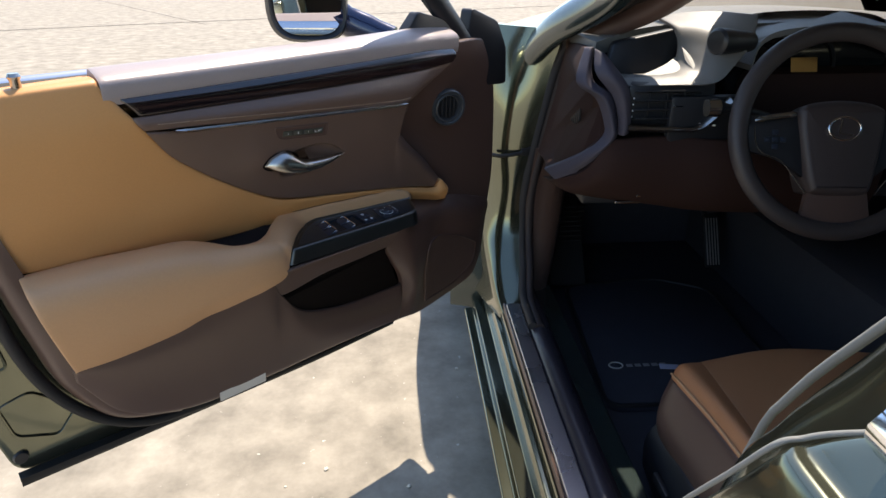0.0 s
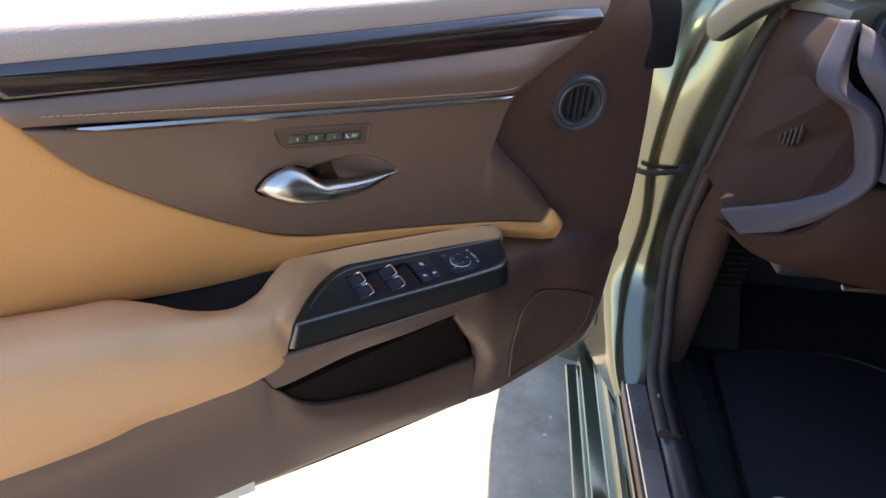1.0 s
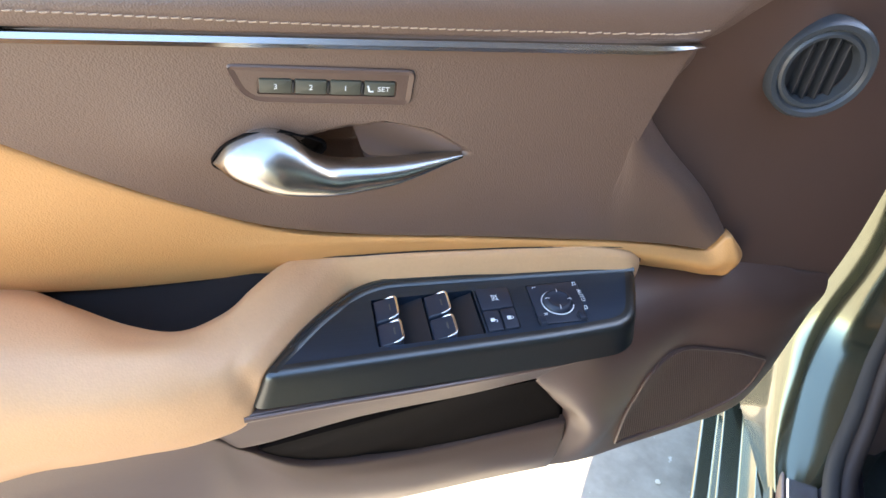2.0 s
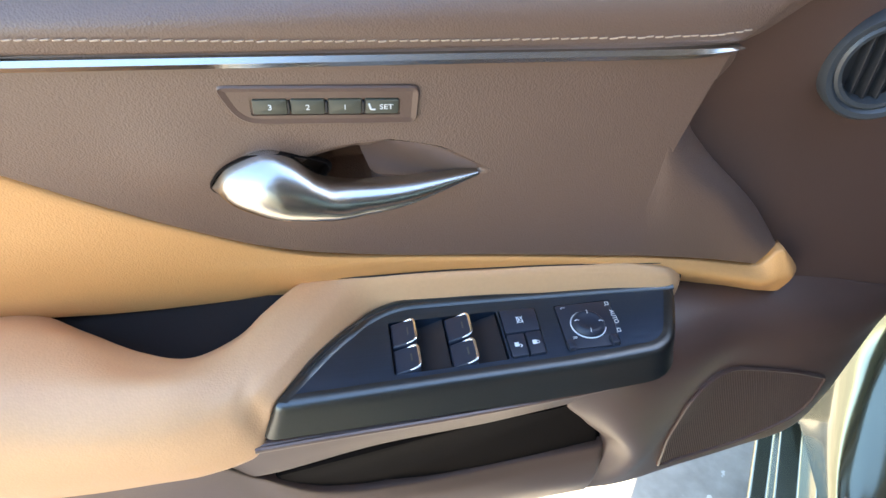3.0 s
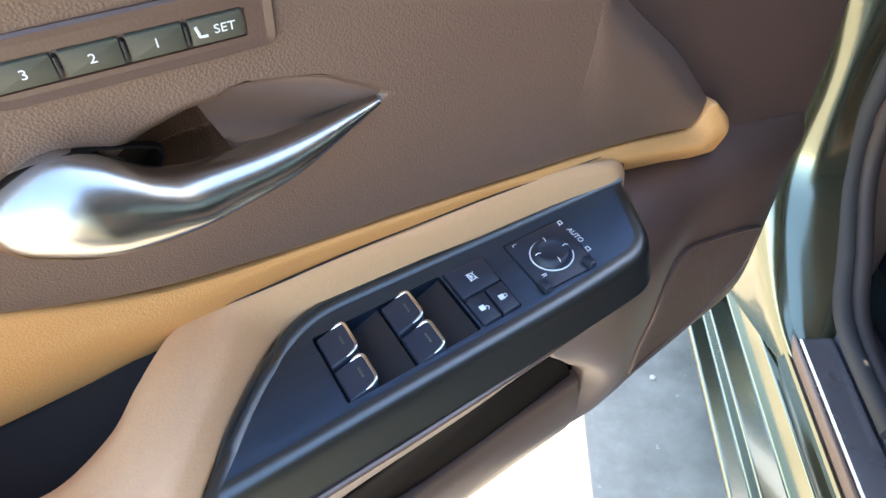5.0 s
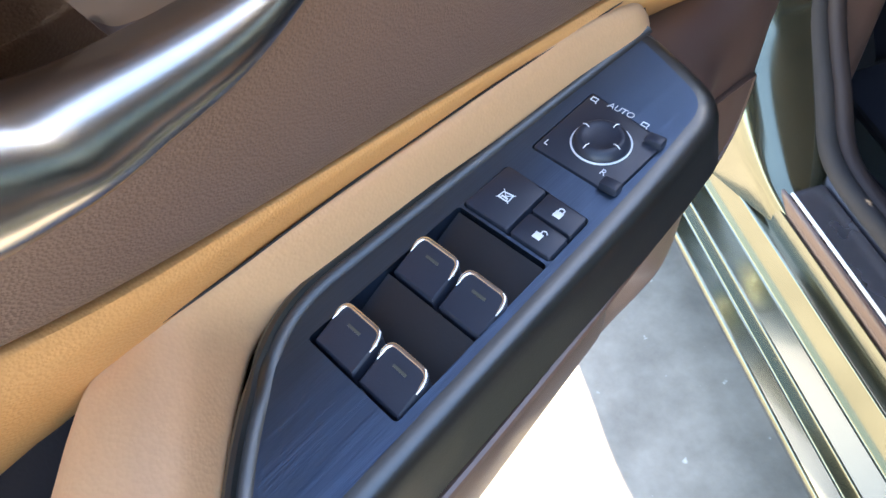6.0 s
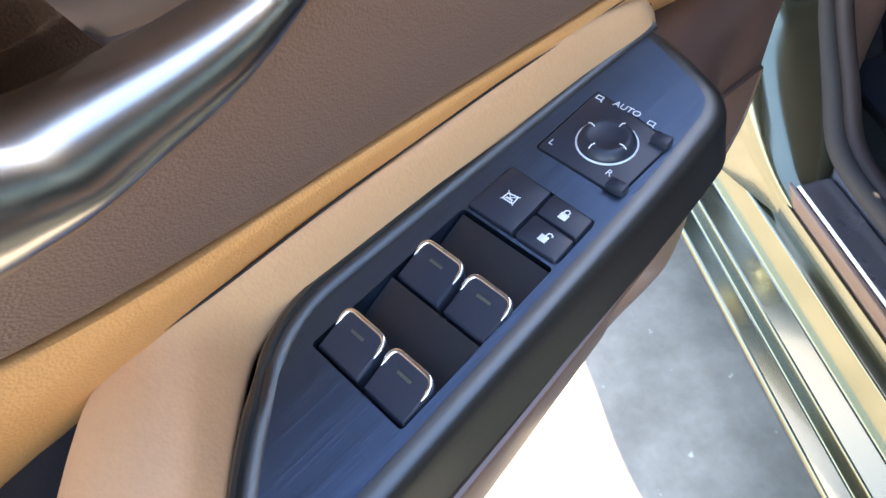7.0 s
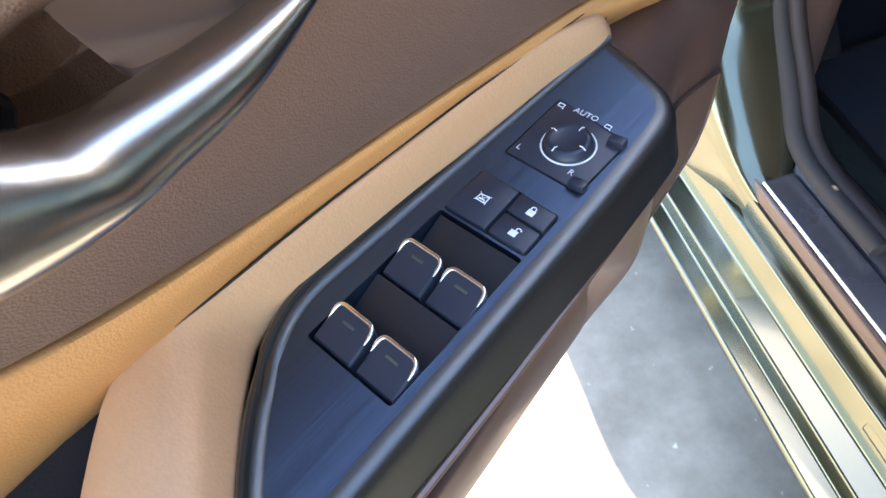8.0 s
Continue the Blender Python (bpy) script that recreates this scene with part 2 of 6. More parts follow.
def inside(p, poly):
    c = False
    for (x1, y1), (x2, y2) in zip(poly, poly[1:] + poly[:1]):
        if (y1 > p[1]) != (y2 > p[1]) and p[0] < (x2 - x1) * (p[1] - y1) / (y2 - y1) + x1:
            c = not c
    return c


def inset(poly, d):
    """The closed loop of 2D points moved inwards by d (for a loop that runs clockwise or not)."""
    area = sum(a[0] * b[1] - b[0] * a[1] for a, b in zip(poly, poly[1:] + poly[:1]))
    s = 1 if area > 0 else -1
    out = []
    for i, p in enumerate(poly):
        a, b = Vector(poly[i - 1]), Vector(poly[(i + 1) % len(poly)])
        t = (b - a).normalized()
        out.append((p[0] - t.y * d * s, p[1] + t.x * d * s))
    return out


def inset_by(poly, d, f):
    """inset, with the distance scaled at each point by f(x, y)."""
    return [(x + (i - x) * f(x, y), y + (j - y) * f(x, y)) for (x, y), (i, j) in zip(poly, inset(poly, d))]


def step(a, b, x):
    t = min(1.0, max(0.0, (x - a) / (b - a)))
    return t * t * (3 - 2 * t)


def smoothed(pts, per=6, closed=True):
    pts = [Vector((*p, 0)) for p in pts]
    if closed:
        ext = [pts[-1]] + pts + [pts[0], pts[1]]
        n = len(pts)
        out = []
        for i in range(n):
            a, b, c, d = ext[i], ext[i + 1], ext[i + 2], ext[i + 3]
            for k in range(per):
                f = k / per
                q = 0.5 * ((2 * b) + (c - a) * f + (2 * a - 5 * b + 4 * c - d) * f * f + (3 * b - a - 3 * c + d) * f ** 3)
                out.append((q.x, q.y))
        return out


def rounded(pts, r, seg=5):
    """A polygon with its corners rounded by r."""
    out = []
    n = len(pts)
    for i in range(n):
        p, a, b = Vector(pts[i]), Vector(pts[i - 1]), Vector(pts[(i + 1) % n])
        rr = r[i] if isinstance(r, (list, tuple)) else r
        da, db = a - p, b - p
        q = min(rr, da.length * 0.45, db.length * 0.45)
        s, e = p + da.normalized() * q, p + db.normalized() * q
        for k in range(seg + 1):
            f = k / seg
            c = s * (1 - f) ** 2 + p * 2 * f * (1 - f) + e * f * f
            out.append((c.x, c.y))
    return out


def fill(outer, holes, z, bm, at):
    """A flat face inside outer with holes; at(x, y, z) gives the place."""
    from mathutils.geometry import delaunay_2d_cdt
    pts, edges = [], []
    for lp in [outer] + holes:
        s = len(pts)
        pts += [Vector(p) for p in lp]
        edges += [(s + i, s + (i + 1) % len(lp)) for i in range(len(lp))]
    vs, _, fs, *_ = delaunay_2d_cdt(pts, edges, [], 0, 1e-6)
    made = [bm.verts.new(at(v.x, v.y, z)) for v in vs]
    for f in fs:
        c = sum((vs[i] for i in f), Vector((0, 0))) / len(f)
        if inside(c, outer) and not any(inside(c, h) for h in holes):
            bm.faces.new([made[i] for i in f])
    return bm


def block(poly, z0, z1, at, r=0.001, bm=None):
    """A rounded slab on a 2D outline from height z0 to z1."""
    bm = bm or bmesh.new()
    inn = [(0, z0), (0, z1 - r), (r * 0.3, z1 - r * 0.3), (r, z1)]
    return rings([[at(x, y, z) for x, y in inset(poly, d)] for d, z in inn], bm)


def lettering(name, body, size, m, material, parent, extrude=0.0001, label=""):
    cu = bpy.data.curves.new(name, "FONT")
    cu.body, cu.size, cu.align_x, cu.align_y, cu.extrude = body, size, "CENTER", "CENTER", extrude
    tmp = bpy.data.objects.new(name, cu)
    me = bpy.data.meshes.new_from_object(tmp)
    bpy.data.objects.remove(tmp)
    me.name = name
    me.materials.clear()
    me.materials.append(material)
    ob = new(name, me)
    ob.parent = parent
    ob.matrix_local = m
    return tagged(ob, label)


def thing(name, m, label, category, group="", kind=""):
    ob = new(name)
    ob.matrix_world = m
    ob.empty_display_size = 0.1
    return tagged(ob, label, category, group, kind)


# ---- ground ----
def flat(x0, x1, y0, y1, z, bm=None):
    bm = bm or bmesh.new()
    bm.faces.new([bm.verts.new(q) for q in ((x0, y0, z), (x1, y0, z), (x1, y1, z), (x0, y1, z))])
    return bm


def ground():
    bm = bmesh.new()
    steps = [-900, -120, -30, -9, -3, -1, 0, 1, 2, 3, 6, 12, 24, 60, 200, 900]
    g = [[bm.verts.new((x, y, 0)) for y in steps] for x in steps]
    for i in range(len(steps) - 1):
        for j in range(len(steps) - 1):
            bm.faces.new((g[i][j], g[i + 1][j], g[i + 1][j + 1], g[i][j + 1]))
    ob = part("ground", bm, CONCRETE)
    tagged(ob, "sunlit pale concrete yard with stains and joints", "ground", kind="structure")
    for a, b, w in (((-13.0, 7.6), (9.0, 17.6), 0.05), ((-9.0, 20.0), (-3.2, 11.5), 0.016)):
        a, b = Vector((*a, 0)), Vector((*b, 0))
        d = (b - a).normalized()
        s = d.cross(Vector((0, 0, 1))) * w * 0.5
        bm = bmesh.new()
        n = 40
        lo, hi = [], []
        for i in range(n + 1):
            q = a.lerp(b, i / n) + s.normalized() * noise.noise(Vector((i * 0.7, w * 90, 0))) * 0.02
            lo.append(bm.verts.new(q - s + Vector((0, 0, 0.004))))
            hi.append(bm.verts.new(q + s + Vector((0, 0, 0.004))))
        for i in range(n):
            bm.faces.new((lo[i], lo[i + 1], hi[i + 1], hi[i]))
        part("joint", bm, JOINT, ob, "dark filled expansion joint")
    bm = bmesh.new()
    rnd = random.Random(5)
    for _ in range(70):
        r = rnd.choice((0.0015, 0.002, 0.003, 0.005))
        c = Vector((rnd.uniform(-1.4, 0.25), rnd.uniform(0.6, 3.2), r * 0.5))
        vs = bmesh.ops.create_icosphere(bm, subdivisions=1, radius=r, matrix=Matrix.Translation(c))["verts"]
        for v in vs:
            v.co = c + Vector(((v.co.x - c.x) * rnd.uniform(.7, 1.4), (v.co.y - c.y) * rnd.uniform(.7, 1.4), (v.co.z - c.z) * 0.6))
    grit = part("grit", bm, mat("grit_stone", (0.60, 0.56, 0.47), 0.9), None)
    tagged(grit, "scattered pale grit on the concrete", "grit", kind="stuff")


ground()


# ---- the open door, in its own axes: u forward along it, n into the cabin, v up ----
DOOR_AT = pose(0.0172, 1.1246, 0, 0, 0, 36.5)
door = thing("car_door", DOOR_AT, "open front car door with tan and brown trim", "car door")
OUT = (0, 0.004, 0)


def D(u, n, v):
    return Vector((u, -n, v))


def rowsD(rows):
    return [[D(*q) for q in r] for r in rows]


def strip_v(u):
    return 0.839 - 0.046 * u


RIM = [(-0.240, 0.786), (-0.215, 0.7935), (-0.196, 0.7975), (-0.175, 0.7972), (-0.148, 0.7897), (-0.125, 0.7735), (-0.120, 0.7695)]


def rim_v(u):
    return float(np.interp(u, [r[0] for r in RIM], [r[1] for r in RIM]))


def hollow(u, v):
    """Depth of the soft bowl behind the lever."""
    lo, rim = 0.744 + 0.32 * max(0, u + 0.19), rim_v(u)
    if not (-0.247 < u < -0.119 and lo < v < rim):
        return 0.0
    soft = 0.028 - 0.024 * step(-0.188, -0.178, u)
    deep = 0.048 * min(1.0, (-0.119 - u) / 0.070) ** 0.6
    return deep * step(0, soft, rim - v) * step(lo, lo + 0.014, v) * step(-0.247, -0.206, u)


def dart(p):
    w = math.exp(-(((p.x + 0.282) / 0.03) ** 2 + ((p.z - 0.79) / 0.032) ** 2)) * 0.004
    return p + Vector((0, hollow(p.x, p.z) - w, 0))


def door_trim():
    # metal shell: inner pressing and outer skin
    rr = [0.02, 0.1, 0.03, 0.1, 0.06, 0.05, 0.03]
    line = rounded([(-0.735, 0.925), (-0.725, 0.50), (-0.70, 0.362), (0.10, 0.350), (0.200, 0.40), (0.245, 0.54), (0.258, 0.925)], rr)
    cut = rounded([(-0.55, 0.90), (-0.55, 0.50), (-0.43, 0.41), (0.05, 0.395), (0.17, 0.44), (0.21, 0.56), (0.21, 0.90)], rr)
    loops = [[D(u, n - 0.03 * step(0.05, 0.19, u), v) for u, v in cut] for n in (-0.135, -0.075)]
    for d, n in ((0.012, -0.072), (0.0, -0.080), (0.0, -0.104), (0.004, -0.114)):
        loops.append([D(u, n - 0.03 * step(0.05, 0.19, u) - (0.05 * min(1, max(0, (v - 0.35) / 0.2)) if n < -0.09 else 0), v) for u, v in inset(line, d)])
    part("door_shell", rings(loops), PAINT, door, "green painted steel door pressing")
    # raised ribs pressed into the rear of the shell
    for poly in ([(-0.715, 0.60), (-0.672, 0.585), (-0.668, 0.545), (-0.71, 0.545)], [(-0.70, 0.49), (-0.655, 0.50), (-0.60, 0.445), (-0.635, 0.405), (-0.69, 0.43)]):
        o = rounded(poly, 0.012)
        bm = bmesh.new()
        lp = [[D(u, n, v) for u, v in inset(o, d)] for d, n in ((0, -0.0715), (0.001, -0.0695), (0.003, -0.0695), (0.004, -0.0715))]
        rings(lp, bm, (False, False))
        part("pressed_rib", bm, PAINT, door)
    part("drain_plug", tube([D(-0.690, -0.073, 0.395), D(-0.690, -0.068, 0.395)], [0.011, 0.009], 16), BLACK, door)
    bm = sheet(loft(rowsD([[(-0.70, -0.055, 0.368), (-0.70, -0.060, 0.350)], [(-0.45, -0.055, 0.365), (-0.45, -0.06, 0.349)], [(-0.2, -0.058, 0.362), (-0.2, -0.062, 0.349)], [(0.0, -0.066, 0.364), (0.0, -0.070, 0.352)]]), even(20), even(4)), (0, 0.02, 0), 0.002)
    part("bottom_seal", bm, RUBBER, door, "black rubber strip along the lower edge")
    path = cr([D(-0.655, -0.04, 0.93), D(-0.668, -0.045, 0.72), D(-0.650, -0.045, 0.56), D(-0.60, -0.048, 0.45), D(-0.52, -0.05, 0.385), D(-0.40, -0.055, 0.366)], even(40))
    part("edge_seal", tube(path, [0.009] * 41, 10), RUBBER, door, "black rubber door seal")

    g = loft(rowsD([[(-0.640, -0.010, 0.925), (-0.655, -0.014, 0.925), (-0.662, -0.035, 0.925), (-0.662, -0.068, 0.925)], [(-0.640, -0.010, 0.80), (-0.658, -0.016, 0.80), (-0.666, -0.036, 0.80), (-0.667, -0.068, 0.80)],
                    [(-0.622, -0.020, 0.70), (-0.642, -0.022, 0.69), (-0.652, -0.038, 0.685), (-0.655, -0.068, 0.68)], [(-0.598, -0.008, 0.60), (-0.620, -0.015, 0.585), (-0.632, -0.035, 0.578), (-0.636, -0.068, 0.575)],
                    [(-0.588, -0.010, 0.525), (-0.604, -0.018, 0.510), (-0.612, -0.036, 0.502), (-0.616, -0.068, 0.498)], [(-0.540, -0.018, 0.445), (-0.553, -0.024, 0.430), (-0.560, -0.040, 0.422), (-0.562, -0.068, 0.418)],
                    [(-0.460, -0.024, 0.402), (-0.466, -0.030, 0.390), (-0.470, -0.046, 0.382), (-0.472, -0.068, 0.378)]]), even(50), even(14))
    part("trim_edge", sheet(g, (0, 0.004, 0)), BROWN_PLASTIC, door, "brown rolled edge of the trim")

    # window frame and belt
    path = cr([D(0.215, -0.075, 0.895), D(0.165, -0.073, 0.955), D(0.10, -0.065, 1.02), D(-0.05, -0.035, 1.15), D(-0.28, 0.04, 1.31), D(-0.52, 0.10, 1.36), D(-0.66, 0.08, 1.33), D(-0.72, -0.01, 1.12), D(-0.72, -0.06, 0.92)], even(60))
    part("window_frame", tube(path, [0.022] * 61, 10, squash=((0, 1, 0), 0.7)), BLACK, door, "black window frame")
    tri = [(0.02, 0.925), (0.075, 0.985), (0.150, 0.965), (0.215, 0.895)]
    part("sail_panel", block(rounded(tri, 0.008), 0.03, 0.055, lambda x, y, z: D(x, -0.115 + z, y), 0.004), BLACK, door, "black corner panel by the mirror")
    g = loft(rowsD([[(-0.735, -0.075, 0.925), (-0.735, -0.062, 0.934), (-0.735, -0.052, 0.925)], [(0.04, -0.085, 0.930), (0.04, -0.070, 0.938), (0.04, -0.06, 0.930)]]), even(20), even(6))
    part("belt_seal", sheet(g, (0, 0, -0.012)), RUBBER, door, "black window wiper seal")
    g = loft(rowsD([[(-0.735, -0.11, 0.920), (-0.735, -0.096, 0.934), (-0.735, -0.084, 0.924)], [(0.03, -0.12, 0.928), (0.03, -0.106, 0.942), (0.03, -0.095, 0.932)]]), even(20), even(6))
    part("belt_moulding", sheet(g, (0, 0, -0.012)), BRIGHT, door, "bright outer window moulding")

    # upper trim: belt pad, wood, leather pad, chrome strip
    g = loft(rowsD([[(u, n, v + dv) for n, v in ((n0, 0.938), (n0 + 0.006, 0.9455), (n0 + 0.025, 0.9435), (n0 + 0.046, 0.9375), (n0 + 0.0545, 0.9295), (n0 + 0.0550, 0.9125))]
                    for u, n0, dv in ((-0.486, -0.054, 0.0), (-0.30, -0.056, 0.003), (-0.10, -0.060, 0.0075), (0.05, -0.069, 0.0115), (0.142, -0.081, 0.0095))]), tight(40, 0.006), tight(24, 0.03))
    part("belt_pad", sheet(g, (0, 0.004, -0.010), 0.0015), LEDGE_SUNLIT, door, "padded window ledge, its brown lightened for the sun on it")
    g = loft(rowsD([[(-0.468, 0.000, 0.910), (-0.459, 0.004, 0.901), (-0.447, 0.002, 0.885)],
                    [(-0.30, -0.001, 0.914), (-0.30, 0.005, 0.901), (-0.30, 0.002, 0.886)],
                    [(-0.10, -0.004, 0.919), (-0.10, 0.002, 0.905), (-0.10, 0.0, 0.889)],
                    [(0.05, -0.013, 0.923), (0.05, -0.006, 0.909), (0.05, -0.009, 0.893)],
                    [(0.127, -0.025, 0.921), (0.130, -0.018, 0.909), (0.125, -0.022, 0.896)]]), tight(40, 0.006), tight(12, 0.04))
    part("wood_trim", sheet(g, (0, 0.006, 0), 0.002), WOOD, door, "glossy dark striped wood inlay")
    g = loft(rowsD([[(-0.457, 0.000, 0.8835), (-0.451, 0.003, 0.873), (-0.444, 0.001, 0.864)],
                    [(-0.30, 0.001, 0.885), (-0.30, 0.009, 0.870), (-0.30, 0.004, strip_v(-0.30) + 0.004)],
                    [(-0.15, -0.001, 0.887), (-0.15, 0.009, 0.868), (-0.15, 0.003, strip_v(-0.15) + 0.004)],
                    [(0.02, -0.007, 0.891), (0.0, 0.004, 0.866), (-0.02, 0.002, strip_v(-0.02) + 0.004)],
                    [(0.08, -0.016, 0.893), (0.045, -0.006, 0.869), (0.010, -0.003, 0.8440)],
                    [(0.122, -0.026, 0.894), (0.085, -0.018, 0.877), (0.045, -0.014, 0.8600)]]), tight(44, 0.006), tight(14, 0.03))
    pad = [q for r in g for q in r]
    part("upper_pad", sheet(g, OUT, 0.002), BROWN, door, "stitched brown leather pad")
    us = [-0.412 + 0.414 * k for k in tight(40, 0.01)]
    bm = bmesh.new()
    loops = []
    for i, u in enumerate(us):
        w = 0.0030 * min(1, (u + 0.4125) / 0.02, (0.0025 - u) / 0.022)
        c = strip_v(u) + (0.003 - w)
        loops.append([D(u, n, c + z * w) for n, z in ((-0.002, -1), (0.0035, -0.9), (0.0062, 0.1), (0.0050, 0.95), (-0.002, 1.0))])
    part("chrome_strip", rings(loops, bm), CHROME, door, "satin chrome accent strip", 25)
    st = mesh_of("stitch", tube([Vector((-0.0020, 0, 0)), Vector((-0.0013, -0.0006, 0.0001)), Vector((0.0013, -0.0006, 0.0003)), Vector((0.0020, 0, 0.0003))], [0.00025, 0.00042, 0.00042, 0.00025], 6), THREAD)
    for i in range(91):
        u = -0.425 + i * 0.00475
        s = new("stitch", st)
        s.parent = door
        lift = max(0, u + 0.02) ** 2 * 4
        v = strip_v(u) + 0.0088 + lift + 0.004 * step(-0.12, -0.36, u)
        best = min(pad, key=lambda q: (q.x - u) ** 2 + (q.z - v) ** 2)
        s.matrix_local = pose(u, best.y - 0.0004, v, 0, 2.0, 0)

    # the brown insert
    top = [(-0.441, 0.8600), (-0.402, 0.8535), (-0.362, 0.8515), (-0.312, 0.8495), (-0.25, 0.8465), (-0.18, 0.8435), (-0.11, 0.8400), (-0.05, 0.8375)]
    low = [(-0.436, -0.004, 0.8530), (-0.412, -0.015, 0.8200), (-0.369, -0.026, 0.7840), (-0.312, -0.037, 0.7440), (-0.25, -0.047, 0.7100), (-0.18, -0.050, 0.6935), (-0.11, -0.051, 0.6840), (-0.055, -0.051, 0.6765)]
    rows = [[(u, -0.005, v + 0.004), (u, 0.0, v), q] for (u, v), q in zip(top, low)]
    rows += [[(0.016, -0.022, 0.8290), (-0.003, -0.004, 0.8300), (-0.025, -0.051, 0.6720)], [(0.007, -0.038, 0.7890), (-0.015, -0.014, 0.7960), (0.000, -0.052, 0.6680)],
             [(0.028, -0.046, 0.7580), (0.000, -0.024, 0.7560), (0.025, -0.052, 0.6640)], [(0.078, -0.052, 0.7100), (0.042, -0.034, 0.7200), (0.060, -0.053, 0.6570)],
             [(0.102, -0.055, 0.6820), (0.076, -0.043, 0.6860), (0.086, -0.053, 0.6510)], [(0.1150, -0.054, 0.6640), (0.106, -0.050, 0.6570), (0.1020, -0.053, 0.6475)]]
    g = loft(rowsD(rows), [0, 0.001, 0.003, 0.0066] + [0.0066 + 0.2734 * i / 60 for i in range(1, 61)] + [0.28 + 0.20 * i / 170 for i in range(1, 171)] + [0.48 + 0.5134 * i / 90 for i in range(1, 91)] + [0.997, 0.999, 1],
             [i / 20 for i in range(11)] + [0.5 + 0.12 * i / 16 for i in range(1, 17)] + [0.62 + 0.20 * i / 80 for i in range(1, 81)] + [0.82 + 0.15 * i / 20 for i in range(1, 21)] + [0.98, 0.99, 0.995, 1])
    part("brown_insert", sheet(g, (0, 0.06, 0), 0.002, move=dart), BROWN, door, "brown leather door insert")
    # smooth scoop plate behind the blade of the lever
    flush = BVHTree.FromBMesh(sheet(g, (0, 0.05, 0)))
    top = cr([(u, 0, rim_v(u) + 0.0003) for u in (-0.1950, -0.182, -0.169, -0.156, -0.144, -0.132, -0.1195)], even(40))
    low = cr([(-0.1870, 0, 0.7690), (-0.1845, 0, 0.7640), (-0.1790, 0, 0.7618), (-0.165, 0, 0.7600), (-0.152, 0, 0.7597), (-0.136, 0, 0.7620), (-0.1190, 0, 0.7682)], even(40))
    grid = []
    for a, (p, q) in enumerate(zip(top, low)):
        row = []
        for b in tight(24, 0.01):
            c = p.lerp(q, b)
            c.y = flush.ray_cast(Vector((c.x, -0.3, c.z)), Vector((0, 1, 0)))[0].y - 0.0004
            row.append(c + Vector((0, (1 - a / 40) ** 0.6 * (0.005 * b + 0.014 * math.sin(math.pi * b ** 0.8)), 0)))
        grid.append(row)
    part("scoop_plate", sheet(grid, (0, 0.003, 0), 0.0003), CUP_BROWN, door, "smooth brown plastic scoop behind the handle", 30)
    rear = [[(-0.492, -0.052, 0.934), (-0.56, -0.052, 0.932), (-0.65, -0.052, 0.928)], [(-0.490, -0.026, 0.9375), (-0.56, -0.026, 0.9355), (-0.65, -0.026, 0.9315)],
            [(-0.488, -0.007, 0.9350), (-0.56, -0.007, 0.9330), (-0.65, -0.010, 0.9280)], [(-0.483, -0.001, 0.921), (-0.56, -0.001, 0.919), (-0.65, -0.004, 0.913)], [(-0.450, 0.000, 0.876), (-0.55, 0.002, 0.870), (-0.652, -0.003, 0.855)],
            [(-0.410, -0.015, 0.820), (-0.52, -0.010, 0.806), (-0.648, -0.014, 0.775)], [(-0.369, -0.026, 0.784), (-0.49, -0.024, 0.755), (-0.632, -0.031, 0.700)],
            [(-0.329, -0.034, 0.755), (-0.41, -0.033, 0.730), (-0.52, -0.039, 0.689)], [(-0.292, -0.041, 0.732), (-0.36, -0.041, 0.712), (-0.44, -0.052, 0.672)]]
    band = [[(-0.252, -0.048, 0.709), (-0.30, -0.048, 0.697), (-0.36, -0.062, 0.658)], [(-0.212, -0.050, 0.697), (-0.24, -0.051, 0.688), (-0.27, -0.067, 0.655)],
            [(-0.150, -0.052, 0.688), (-0.16, -0.053, 0.682), (-0.18, -0.069, 0.656)], [(-0.10, -0.052, 0.6815), (-0.105, -0.053, 0.6755), (-0.11, -0.067, 0.652)],
            [(-0.05, -0.052, 0.6745), (-0.05, -0.053, 0.6685), (-0.05, -0.066, 0.648)], [(0.0, -0.053, 0.6670), (0.0, -0.051, 0.6595), (0.0, -0.066, 0.644)],
            [(0.045, -0.053, 0.6590), (0.045, -0.049, 0.649), (0.047, -0.062, 0.631)], [(0.085, -0.054, 0.6490), (0.085, -0.048, 0.638), (0.088, -0.062, 0.620)],
            [(0.106, -0.054, 0.6460), (0.109, -0.047, 0.632), (0.111, -0.060, 0.614)], [(0.116, -0.053, 0.6580), (0.122, -0.0465, 0.636), (0.122, -0.058, 0.613)],
            [(0.122, -0.052, 0.6590), (0.133, -0.0475, 0.636), (0.133, -0.056, 0.613)], [(0.126, -0.058, 0.6570), (0.142, -0.055, 0.636), (0.141, -0.062, 0.614)]]
    g = loft(rowsD(rear + band), tight(170, 0.003), tight(24, 0.02))
    part("tan_insert", sheet(g, (0, 0.01, 0), 0.0025), TAN, door, "tan leather door panel with a long finger")


door_trim()


